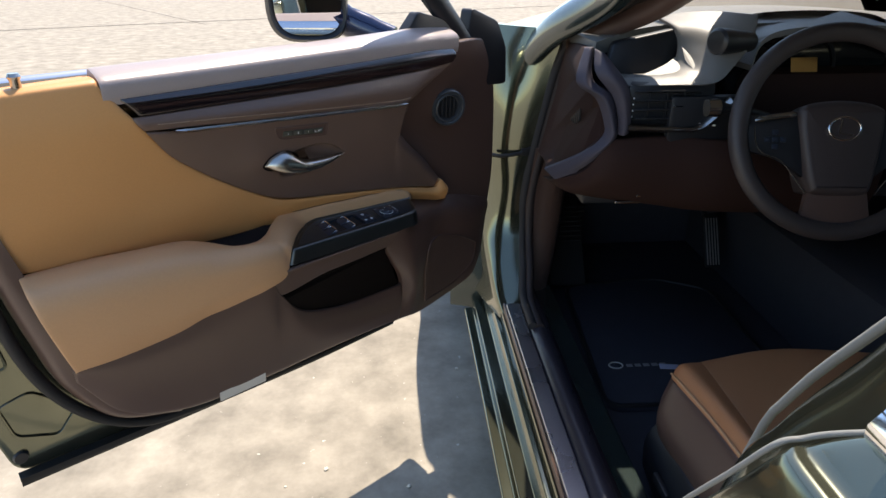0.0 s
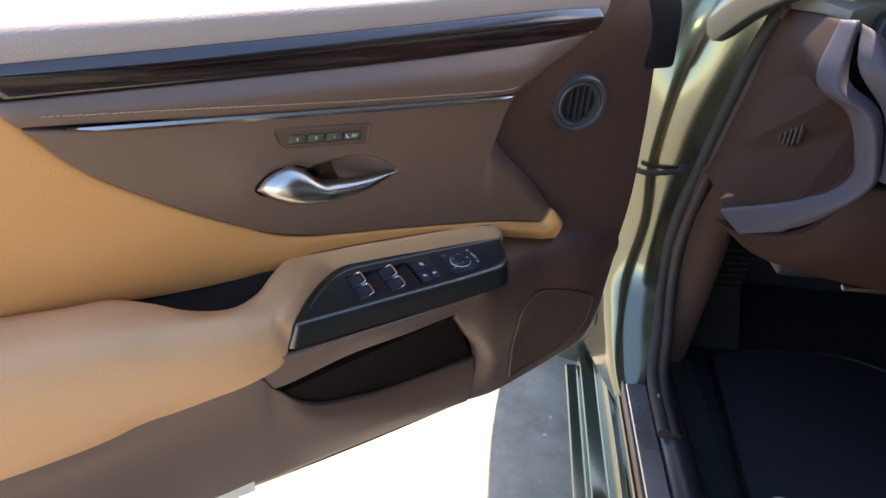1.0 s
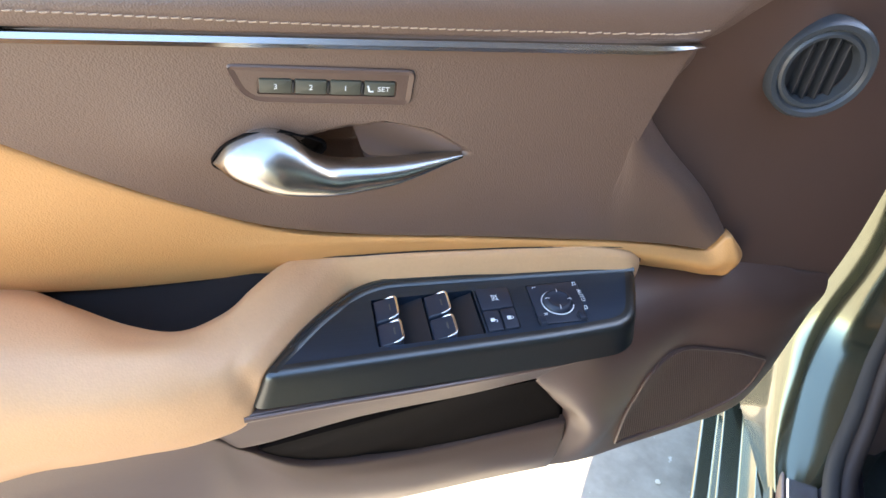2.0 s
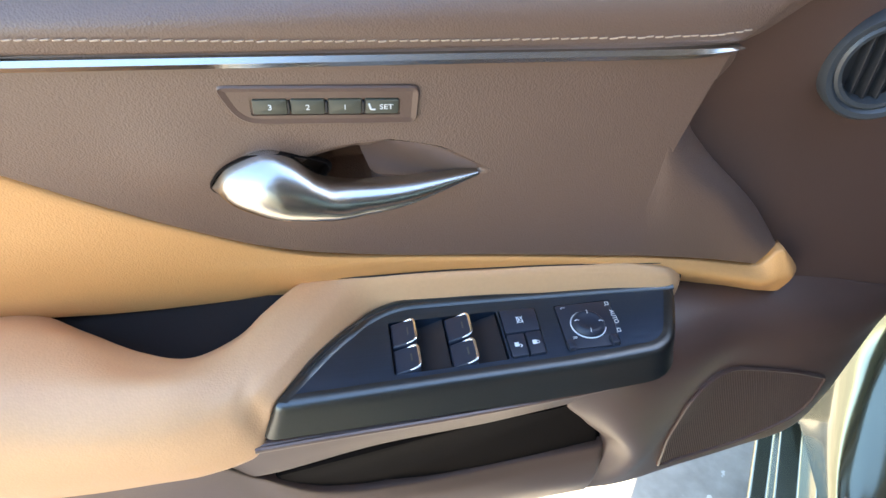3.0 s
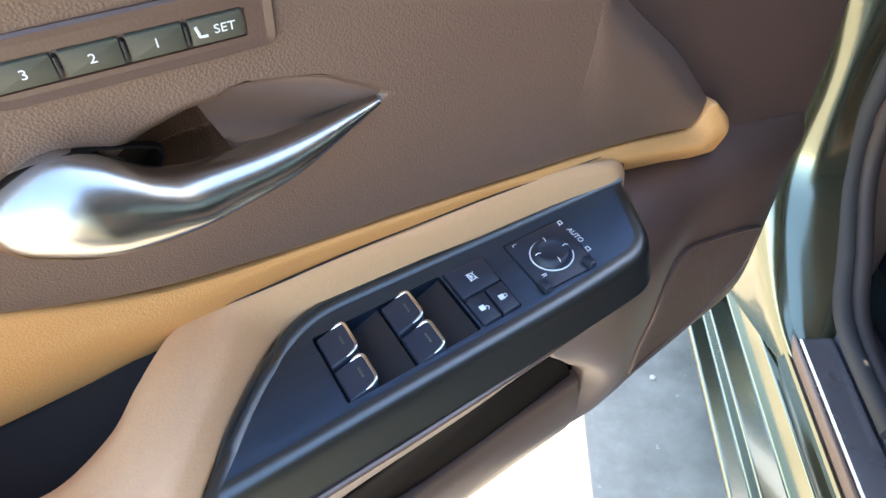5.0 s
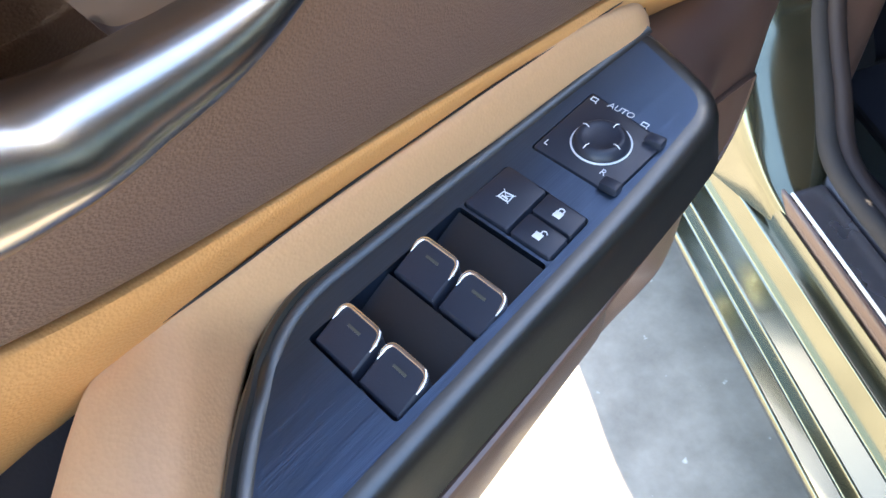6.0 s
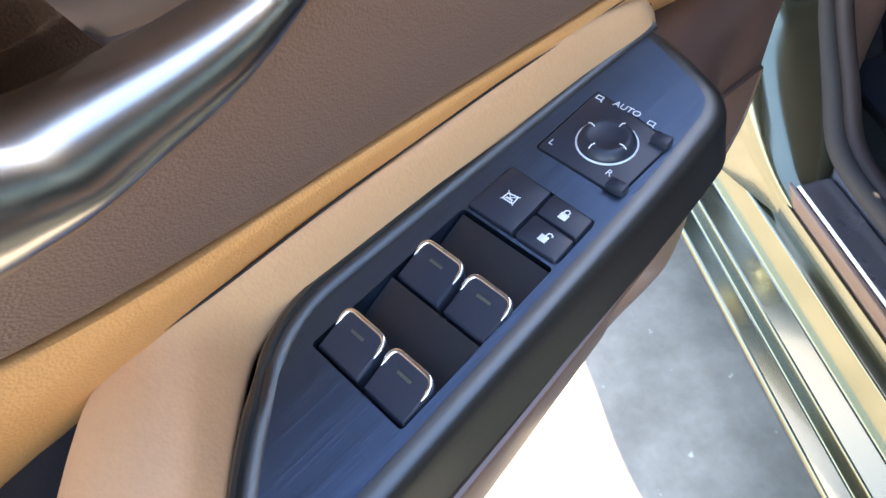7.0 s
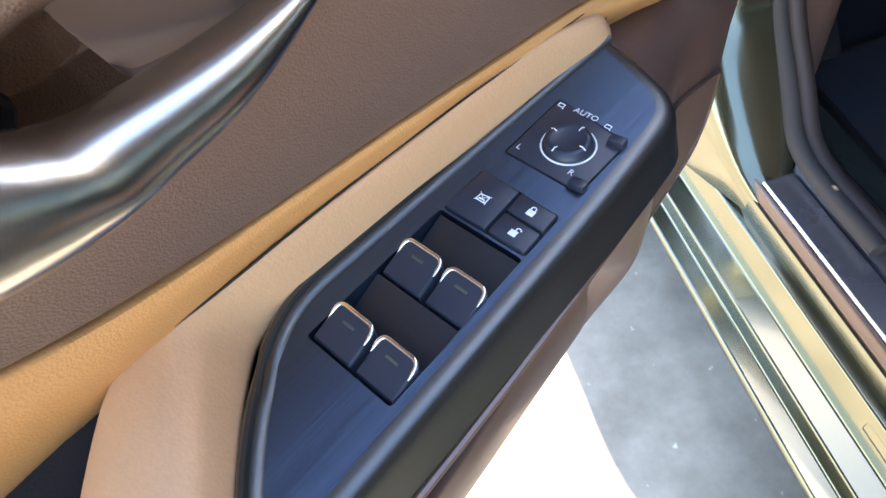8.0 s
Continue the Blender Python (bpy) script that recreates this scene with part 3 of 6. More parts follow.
def armrest():
    rest = [[(-0.628, -0.040, 0.692), (-0.628, -0.010, 0.698), (-0.628, 0.022, 0.689), (-0.622, 0.034, 0.655), (-0.610, 0.022, 0.600), (-0.598, 0.002, 0.548)],
                    [(-0.540, -0.044, 0.690), (-0.540, -0.012, 0.697), (-0.540, 0.022, 0.689), (-0.540, 0.036, 0.655), (-0.540, 0.025, 0.596), (-0.540, 0.006, 0.549)],
                    [(-0.455, -0.052, 0.677), (-0.455, -0.018, 0.692), (-0.455, 0.020, 0.684), (-0.455, 0.036, 0.652), (-0.455, 0.028, 0.598), (-0.455, 0.010, 0.558)],
                    [(-0.415, -0.058, 0.671), (-0.415, -0.024, 0.686), (-0.415, 0.018, 0.680), (-0.415, 0.036, 0.650), (-0.415, 0.030, 0.602), (-0.415, 0.014, 0.570)],
                    [(-0.382, -0.045, 0.662), (-0.382, -0.022, 0.676), (-0.382, 0.014, 0.674), (-0.382, 0.036, 0.648), (-0.382, 0.032, 0.606), (-0.382, 0.019, 0.577)],
                    [(-0.345, -0.026, 0.656), (-0.345, -0.006, 0.664), (-0.345, 0.016, 0.668), (-0.345, 0.036, 0.646), (-0.345, 0.034, 0.610), (-0.345, 0.024, 0.585)],
                    [(-0.312, -0.016, 0.655), (-0.312, -0.002, 0.662), (-0.312, 0.016, 0.664), (-0.312, 0.033, 0.645), (-0.312, 0.0345, 0.616), (-0.310, 0.029, 0.594)],
                    [(-0.284, -0.028, 0.657), (-0.286, -0.012, 0.662), (-0.288, 0.006, 0.660), (-0.287, 0.0235, 0.650), (-0.285, 0.0300, 0.630), (-0.2770, 0.0262, 0.603)],
                    [(-0.267, -0.041, 0.664), (-0.269, -0.026, 0.665), (-0.272, -0.006, 0.661), (-0.275, 0.010, 0.655), (-0.2745, 0.0205, 0.645), (-0.2670, 0.0215, 0.622)]]
    roll = [[(-0.254, -0.052, 0.668), (-0.256, -0.037, 0.6675), (-0.259, -0.019, 0.663), (-0.262, -0.003, 0.658), (-0.2640, 0.011, 0.6525), (-0.2585, 0.0165, 0.6420)],
            [(-0.243, -0.0590, 0.671), (-0.242, -0.048, 0.6695), (-0.241, -0.038, 0.666), (-0.240, -0.029, 0.661), (-0.2385, -0.020, 0.6545), (-0.2355, -0.0135, 0.6430)],
            [(-0.230, -0.0625, 0.6715), (-0.227, -0.0595, 0.6710), (-0.224, -0.0550, 0.6685), (-0.2195, -0.0505, 0.6635), (-0.2155, -0.0465, 0.6565), (-0.2100, -0.0420, 0.6430)],
            [(-0.212, -0.0630, 0.6670), (-0.210, -0.0618, 0.6700), (-0.2065, -0.0600, 0.6690), (-0.202, -0.0578, 0.6645), (-0.1975, -0.0560, 0.657), (-0.1925, -0.0535, 0.6430)],
            [(-0.170, -0.0625, 0.657), (-0.170, -0.0615, 0.6658), (-0.170, -0.0588, 0.6702), (-0.169, -0.0560, 0.6665), (-0.168, -0.0545, 0.659), (-0.167, -0.0520, 0.643)],
            [(-0.10, -0.0615, 0.651), (-0.10, -0.0605, 0.6625), (-0.10, -0.0565, 0.6676), (-0.10, -0.053, 0.665), (-0.10, -0.0515, 0.658), (-0.10, -0.050, 0.645)],
            [(-0.02, -0.0575, 0.645), (-0.02, -0.0565, 0.6603), (-0.02, -0.0515, 0.6658), (-0.02, -0.048, 0.661), (-0.02, -0.0465, 0.655), (-0.02, -0.045, 0.642)],
            [(0.022, -0.0560, 0.641), (0.022, -0.0550, 0.6545), (0.022, -0.0485, 0.6590), (0.022, -0.044, 0.656), (0.022, -0.0425, 0.650), (0.022, -0.041, 0.640)],
            [(0.036, -0.061, 0.640), (0.038, -0.057, 0.648), (0.039, -0.052, 0.648), (0.0385, -0.048, 0.645), (0.037, -0.0455, 0.641), (0.035, -0.044, 0.634)]]
    g = loft(rowsD(rest + roll), tight(190, 0.003), tight(40, 0.012))
    part("armrest", sheet(g, (0, 0.004, -0.006), 0.0025), TAN_PALE, door, "tan padded armrest that wraps round the switches")
    # dark tube laid on the joint in place of the gap's shadow
    path = cr([D(-0.225, -0.0600, 0.6725), D(-0.195, -0.0592, 0.6707), D(-0.1325, -0.0578, 0.6696), D(-0.0757, -0.0550, 0.6676), D(-0.0189, -0.0510, 0.6648), D(0.0256, -0.0515, 0.6592), D(0.0375, -0.0520, 0.6520), D(0.0390, -0.0500, 0.6450)], even(70))
    part("seam", tube(path, [0.00055] * 71, 6), RUBBER, door, "thin dark line added for the gap shadow along the armrest")
    g = loft(rowsD([[(-0.43, -0.060, 0.676), (-0.43, -0.057, 0.640), (-0.43, -0.04, 0.62)], [(-0.36, -0.074, 0.674), (-0.36, -0.062, 0.612), (-0.36, -0.01, 0.605)],
                    [(-0.30, -0.072, 0.672), (-0.30, -0.062, 0.610), (-0.30, -0.005, 0.605)], [(-0.235, -0.070, 0.672), (-0.235, -0.062, 0.64), (-0.24, -0.04, 0.62)]]), even(24), even(14))
    part("pull_cup", sheet(g, (0, 0.004, -0.004)), CUP, door, "black finger cup in the armrest")


armrest()


def lower_card():
    g = loft(rowsD([[(-0.598, 0.000, 0.550), (-0.601, -0.001, 0.546), (-0.601, -0.004, 0.542), (-0.600, -0.010, 0.522)], [(-0.548, 0.004, 0.551), (-0.548, 0.004, 0.525), (-0.548, -0.006, 0.480), (-0.548, -0.022, 0.432)],
                    [(-0.465, 0.008, 0.560), (-0.465, 0.009, 0.528), (-0.465, -0.006, 0.460), (-0.465, -0.026, 0.392)], [(-0.385, 0.017, 0.580), (-0.385, 0.013, 0.540), (-0.385, -0.004, 0.465), (-0.385, -0.028, 0.382)],
                    [(-0.310, 0.026, 0.598), (-0.310, 0.017, 0.555), (-0.310, -0.004, 0.475), (-0.310, -0.031, 0.381)], [(-0.284, 0.0135, 0.5605), (-0.284, 0.007, 0.533), (-0.284, -0.008, 0.465), (-0.284, -0.032, 0.381)],
                    [(-0.240, -0.003, 0.508), (-0.240, -0.004, 0.480), (-0.240, -0.014, 0.440), (-0.240, -0.034, 0.382)], [(-0.160, -0.020, 0.478), (-0.160, -0.018, 0.455), (-0.160, -0.024, 0.420), (-0.160, -0.038, 0.382)],
                    [(-0.070, -0.034, 0.466), (-0.070, -0.031, 0.445), (-0.070, -0.034, 0.412), (-0.070, -0.046, 0.377)], [(0.003, -0.040, 0.461), (0.003, -0.038, 0.440), (0.003, -0.042, 0.405), (0.003, -0.053, 0.370)]]), tight(90, 0.004), tight(24, 0.02))
    part("lower_panel", sheet(g, (0, 0.01, 0), 0.004), BROWN_PLASTIC, door, "brown moulded lower door panel")
    g = loft(rowsD([[(-0.300, 0.0265, 0.600), (-0.300, 0.020, 0.583), (-0.300, 0.014, 0.563)], [(-0.27, 0.0265, 0.611), (-0.27, 0.020, 0.588), (-0.27, 0.012, 0.561)], [(-0.20, 0.0245, 0.612), (-0.20, 0.018, 0.593), (-0.20, 0.009, 0.5725)],
                    [(-0.12, 0.0215, 0.612), (-0.12, 0.015, 0.597), (-0.12, 0.006, 0.576)], [(-0.060, 0.0175, 0.613), (-0.060, 0.011, 0.600), (-0.060, 0.001, 0.578)], [(-0.020, 0.0135, 0.616), (-0.026, 0.009, 0.604), (-0.030, 0.003, 0.585)]]), even(60), tight(12, 0.03))
    part("bin_lip", sheet(g, (0, 0.006, 0), 0.002), BROWN_PLASTIC, door, "brown rail over the door bin")
    path = cr([D(-0.2765, 0.0270, 0.6085), D(-0.219, 0.0264, 0.6110), D(-0.146, 0.0238, 0.6110), D(-0.068, 0.0194, 0.6115), D(-0.027, 0.0160, 0.6130), D(0.001, 0.0105, 0.6150)], even(40))
    part("rail_bead", tube(path, [0.0020] * 41, 8), CUP_BROWN, door, "thin brown bead under the switch panel")
    g = loft(rowsD([[(-0.300, 0.013, 0.562), (-0.292, 0.0, 0.558), (-0.290, -0.003, 0.553), (-0.290, 0.0, 0.549), (-0.288, 0.010, 0.545)], [(-0.22, 0.008, 0.569), (-0.22, -0.035, 0.562), (-0.22, -0.085, 0.53), (-0.22, -0.085, 0.45), (-0.22, -0.012, 0.488)],
                    [(-0.12, 0.006, 0.577), (-0.12, -0.04, 0.570), (-0.12, -0.105, 0.53), (-0.12, -0.105, 0.42), (-0.12, -0.032, 0.464)], [(-0.066, 0.002, 0.577), (-0.055, -0.04, 0.57), (-0.040, -0.105, 0.53), (-0.02, -0.105, 0.42), (-0.012, -0.042, 0.456)],
                    [(-0.052, -0.006, 0.571), (-0.040, -0.024, 0.548), (-0.018, -0.045, 0.51), (0.0, -0.055, 0.47), (0.006, -0.044, 0.457)]]), even(60), even(30))
    part("door_bin", sheet(g, (0, 0.003, 0)), RECESS_SHADE, door, "deep map pocket with its shade in the colour")
    g = loft(rowsD([[(-0.058, 0.0145, 0.616), (-0.060, 0.001, 0.578), (-0.034, -0.016, 0.532), (0.002, -0.038, 0.464), (0.001, -0.053, 0.371)],
                    [(-0.012, 0.0085, 0.622), (-0.014, 0.006, 0.588), (0.004, -0.004, 0.525), (0.028, -0.024, 0.455), (0.030, -0.056, 0.366)],
                    [(0.030, -0.052, 0.632), (0.036, -0.014, 0.602), (0.052, -0.020, 0.530), (0.060, -0.038, 0.460), (0.060, -0.061, 0.361)],
                    [(0.100, -0.072, 0.622), (0.100, -0.036, 0.594), (0.100, -0.042, 0.535), (0.100, -0.052, 0.460), (0.100, -0.067, 0.362)],
                    [(0.170, -0.080, 0.614), (0.170, -0.046, 0.584), (0.170, -0.050, 0.520), (0.170, -0.060, 0.445), (0.168, -0.070, 0.376)],
                    [(0.235, -0.076, 0.590), (0.235, -0.060, 0.562), (0.232, -0.062, 0.520), (0.232, -0.066, 0.462), (0.230, -0.071, 0.397)],
                    [(0.285, -0.085, 0.575), (0.284, -0.078, 0.556), (0.280, -0.080, 0.530), (0.275, -0.081, 0.492), (0.268, -0.082, 0.440)]]), tight(60, 0.006), tight(40, 0.008))
    near = [p for r in g for p in r]

    def skin(x, y):
        """How far the panel stands out at (x, y)."""
        s = w = 0.0
        for p in near:
            q = (p.x - x) ** 2 + (p.z - y) ** 2
            if q < 0.0006:
                k = math.exp(-q / 0.00008)
                s, w = s - p.y * k, w + k
        return s / w if w else -0.06

    part("speaker_panel", sheet(g, (0, 0.012, 0), 0.004), BROWN_PLASTIC, door, "brown moulded corner round the speaker")
    out = rounded([(0.077, 0.384), (0.058, 0.480), (0.058, 0.534), (0.100, 0.547), (0.172, 0.522), (0.234, 0.484), (0.232, 0.432), (0.168, 0.394)], [0.006, 0.05, 0.022, 0.04, 0.05, 0.008, 0.03, 0.05])

    def on(x, y, z):
        return D(x, skin(x, y) + z, y)

    part("grille_rim", rings([[on(x, y, z) for x, y in inset(out, d)] for d, z in ((0, -0.02), (0, 0.002), (0.0012, 0.0035), (0.0026, 0.003), (0.0032, 0.001), (0.0032, -0.02))], None, (False, False)), BROWN_PLASTIC, door)
    inn = inset(out, 0.003)
    bm = bmesh.new()
    cells = {}
    for i in range(84):
        for j in range(76):
            x, y = 0.056 + i * 0.0022, 0.382 + j * 0.0022
            if inside((x, y), inn):
                cells[i, j] = bm.verts.new(on(x, y, 0.0006))
    for (i, j) in list(cells):
        q = [(i, j), (i + 1, j), (i + 1, j + 1), (i, j + 1)]
        if all(k in cells for k in q):
            bm.faces.new([cells[k] for k in q])
    part("speaker_grille", bm, mat("grille_base", (0.030, 0.019, 0.015), 0.7), door, "fine ribbed brown speaker grille")
    rib = bmesh.new()
    x = 0.000
    while x < 0.235:
        seg = [(x + 0.42 * (0.535 - y), y) for y in [0.384 + 0.002 * k for k in range(84)]]
        seg = [q for q in seg if inside(q, inn)]
        if len(seg) > 2:
            seg = seg[::4] + [seg[-1]]
            tube([on(*q, 0.0012) for q in seg], [0.0008] * len(seg), 4, rib)
        x += 0.0024
    part("grille_rib", rib, MESH, door)

    g = loft(rowsD([[(0.150, -0.032, 0.930), (0.20, -0.050, 0.930), (0.250, -0.075, 0.925)], [(0.125, -0.029, 0.895), (0.19, -0.048, 0.890), (0.280, -0.080, 0.880)],
                    [(0.050, -0.024, 0.862), (0.15, -0.047, 0.855), (0.292, -0.082, 0.845)], [(0.004, -0.030, 0.828), (0.13, -0.052, 0.815), (0.298, -0.084, 0.800)],
                    [(-0.006, -0.044, 0.790), (0.13, -0.060, 0.780), (0.300, -0.084, 0.755)], [(0.020, -0.054, 0.755), (0.14, -0.066, 0.745), (0.300, -0.084, 0.710)],
                    [(0.070, -0.060, 0.710), (0.16, -0.070, 0.690), (0.300, -0.084, 0.660)], [(0.110, -0.071, 0.655), (0.18, -0.073, 0.640), (0.296, -0.084, 0.610)],
                    [(0.110, -0.074, 0.600), (0.19, -0.076, 0.590), (0.288, -0.085, 0.560)]]), tight(50, 0.006), tight(30, 0.01))
    part("corner_panel", sheet(g, (0, 0.035, 0), 0.003), BROWN_PLASTIC, door, "brown moulded front corner panel")
    o = rounded([(0.264, 0.828), (0.332, 0.824), (0.328, 0.900), (0.298, 0.955), (0.215, 0.985), (0.205, 0.925), (0.250, 0.880)], 0.012)
    part("corner_block", block(o, 0.0, 0.030, lambda x, y, z: D(x, -0.103 + z - 0.10 * (x - 0.24), y), 0.004), BLACK, door, "black rubber corner block by the mirror foot")
    # round tweeter
    tw = new("tweeter")
    tw.parent = door
    tw.matrix_local = Matrix.Translation(D(0.1285, -0.040, 0.8075)) @ pose(0, 0, 0, 95, 0, -14) @ Matrix.Scale(0.94, 4)
    tagged(tw, "round blue-grey speaker ring with louvres")

    def ringat(r, z, e=1.0):
        return [Vector((r * math.cos(math.tau * k / 40), r * e * math.sin(math.tau * k / 40), z)) for k in range(40)]

    part("ring", rings([ringat(0.038, -0.008), ringat(0.038, 0.003), ringat(0.0355, 0.006), ringat(0.032, 0.0055), ringat(0.030, 0.003), ringat(0.028, 0.0045), ringat(0.0255, 0.004), ringat(0.0235, -0.004)], None, (False, False)), mat("ring_grey", (0.045, 0.05, 0.056), 0.35), tw)
    part("cone", rings([ringat(0.0245, -0.006), ringat(0.012, -0.014), ringat(0.004, -0.011)]), BLACK, tw)
    for k in range(4):
        x = -0.013 + 0.0088 * k
        h = math.sqrt(0.0240 ** 2 - x * x)
        part("louvre", rbox((0.0022, 2 * h, 0.007), (x, 0, -0.003), 0.0008, pose(0, 0, 0, 0, 25, 0)), BLACK, tw)
    part("warning_label", sheet(loft(rowsD([[(-0.402, -0.0225, 0.398), (-0.402, -0.0265, 0.378)], [(-0.316, -0.0255, 0.400), (-0.316, -0.0295, 0.378)]]), even(6), even(3)), (0, 0.001, 0)), LABEL, door, "pale plastic tab on the lower edge")


lower_card()


def handle():
    h = new("inner_handle")
    h.parent = door
    tagged(h, "satin chrome inside door handle")
    up = [(-0.2728, 0.7762), (-0.2640, 0.7880), (-0.250, 0.7955), (-0.239, 0.7968), (-0.2295, 0.7920), (-0.2225, 0.7862), (-0.2150, 0.7800), (-0.202, 0.7745), (-0.171, 0.7712), (-0.1265, 0.7692)]
    lo = [(-0.2728, 0.7745), (-0.2625, 0.7678), (-0.249, 0.7630), (-0.237, 0.7595), (-0.227, 0.7575), (-0.217, 0.7560), (-0.206, 0.7550), (-0.193, 0.7545), (-0.165, 0.7565), (-0.1255, 0.7655)]
    nc = [-0.021, -0.0165, -0.0130, -0.0115, -0.0108, -0.0106, -0.0112, -0.0140, -0.0180, -0.0265]
    th = [0.003, 0.0090, 0.0110, 0.0115, 0.0110, 0.0105, 0.0100, 0.0095, 0.0085, 0.0040]
    ts = even(60)
    U = cr([(a[0], 0, a[1]) for a in up], ts)
    L = cr([(a[0], 0, a[1]) for a in lo], ts)
    N = cr([(a, b, 0) for a, b in zip(nc, th)], ts)
    loops = []
    for a, b, c in zip(U, L, N):
        m, hh = (a + b) / 2, (a - b) / 2
        ring = []
        for k in range(24):
            f = math.tau * k / 24
            cs, sn = math.cos(f), math.sin(f)
            q = m + hh * math.copysign(abs(sn) ** 0.95, sn)
            lean = hh.length * (0.20 + 0.14 * step(-0.200, -0.245, q.x))
            ring.append(D(q.x, c.x + c.y * cs - lean * sn, q.z))
        loops.append(ring)
    part("lever", rings(loops), CHROME, h, "satin chrome lever", 60)
    esc = rounded([(-0.2765, 0.7735), (-0.2665, 0.7880), (-0.250, 0.7955), (-0.236, 0.7960), (-0.222, 0.7900), (-0.210, 0.7820), (-0.208, 0.7770), (-0.213, 0.7710), (-0.235, 0.7610), (-0.2655, 0.7640)], 0.010)

    def on(x, y, z):
        return D(x, -0.0170 + 0.333 * (y - 0.785) + z - 0.25 * max(0, x + 0.235), y)

    part("escutcheon", rings([[on(x, y, z) for x, y in inset(esc, d)] for d, z in ((0, -0.003), (0.0004, 0.0006), (0.0012, 0.0008), (0.0020, -0.002), (0.003, -0.008))], None, (False, True)), RECESS_SHADE, h, "recess round the lever with its shade in the colour")


handle()


def memory_switch():
    ms = new("memory_switch")
    tilt = -4.0
    ms.matrix_world = DOOR_AT @ Matrix.Translation(D(-0.2068, -0.0066, 0.8225)) @ pose(0, 0, 0, 0, -tilt, 0) @ pose(0, 0, 0, 90 + 17, 0, 0)
    tagged(ms, "seat memory switch with four olive buttons in brown trim", "switch")

    def at(x, y, z):
        return Vector((x, y, z))

    o = rounded([(-0.0515, 0.0125), (0.0455, 0.0125), (0.0455, -0.0110), (-0.0425, -0.0110)], [0.005, 0.005, 0.005, 0.012])
    hole = rounded([(-0.0360, 0.0052), (0.0362, 0.0052), (0.0362, -0.0055), (-0.0360, -0.0055)], 0.0012)
    bm = rings([[at(x, y, z) for x, y in inset(o, d)] for d, z in ((0, -0.004), (0, 0.0005), (0.0008, 0.0013), (0.0035, 0.0006))], None, (False, False))
    fill(inset(o, 0.0035), [hole], 0.0006, bm, at)
    rings([[at(x, y, z) for x, y in hole] for z in (0.0006, -0.004)], bm, (False, False))
    part("bezel", bm, BROWN_PLASTIC, ms, "brown switch surround")
    part("well", block(inset(hole, -0.0005), -0.006, -0.003, at), BLACK, ms)
    for i, s in enumerate("321"):
        x = -0.0268 + 0.0179 * i
        b = part("button", block(rounded([(x - 0.0081, 0.0043), (x + 0.0081, 0.0043), (x + 0.0081, -0.0046), (x - 0.0081, -0.0046)], 0.0008), -0.003, 0.0012, at, 0.0006), OLIVE, ms)
        lettering("digit", s, 0.0046, pose(x, -0.0001, 0.00125), WHITE, b)
    x = 0.0269
    b = part("button", block(rounded([(x - 0.0081, 0.0043), (x + 0.0084, 0.0043), (x + 0.0084, -0.0046), (x - 0.0081, -0.0046)], 0.0008), -0.003, 0.0012, at, 0.0006), OLIVE, ms)
    lettering("word", "SET", 0.0044, pose(x + 0.0024, -0.0001, 0.00125), WHITE, b)
    ic = bmesh.new()
    tube([at(x - 0.0062, 0.0022, 0.0012), at(x - 0.0053, -0.0014, 0.0012), at(x - 0.0030, -0.0016, 0.0012)], [0.0005, 0.0006, 0.0005], 6, ic)
    part("seat_icon", ic, WHITE, b)
    for i in range(3):
        part("spacer", rbox((0.0012, 0.0070, 0.003), (-0.0179 + 0.0179 * i, 0, 0.0004), 0.0005), BLACK, ms)


memory_switch()


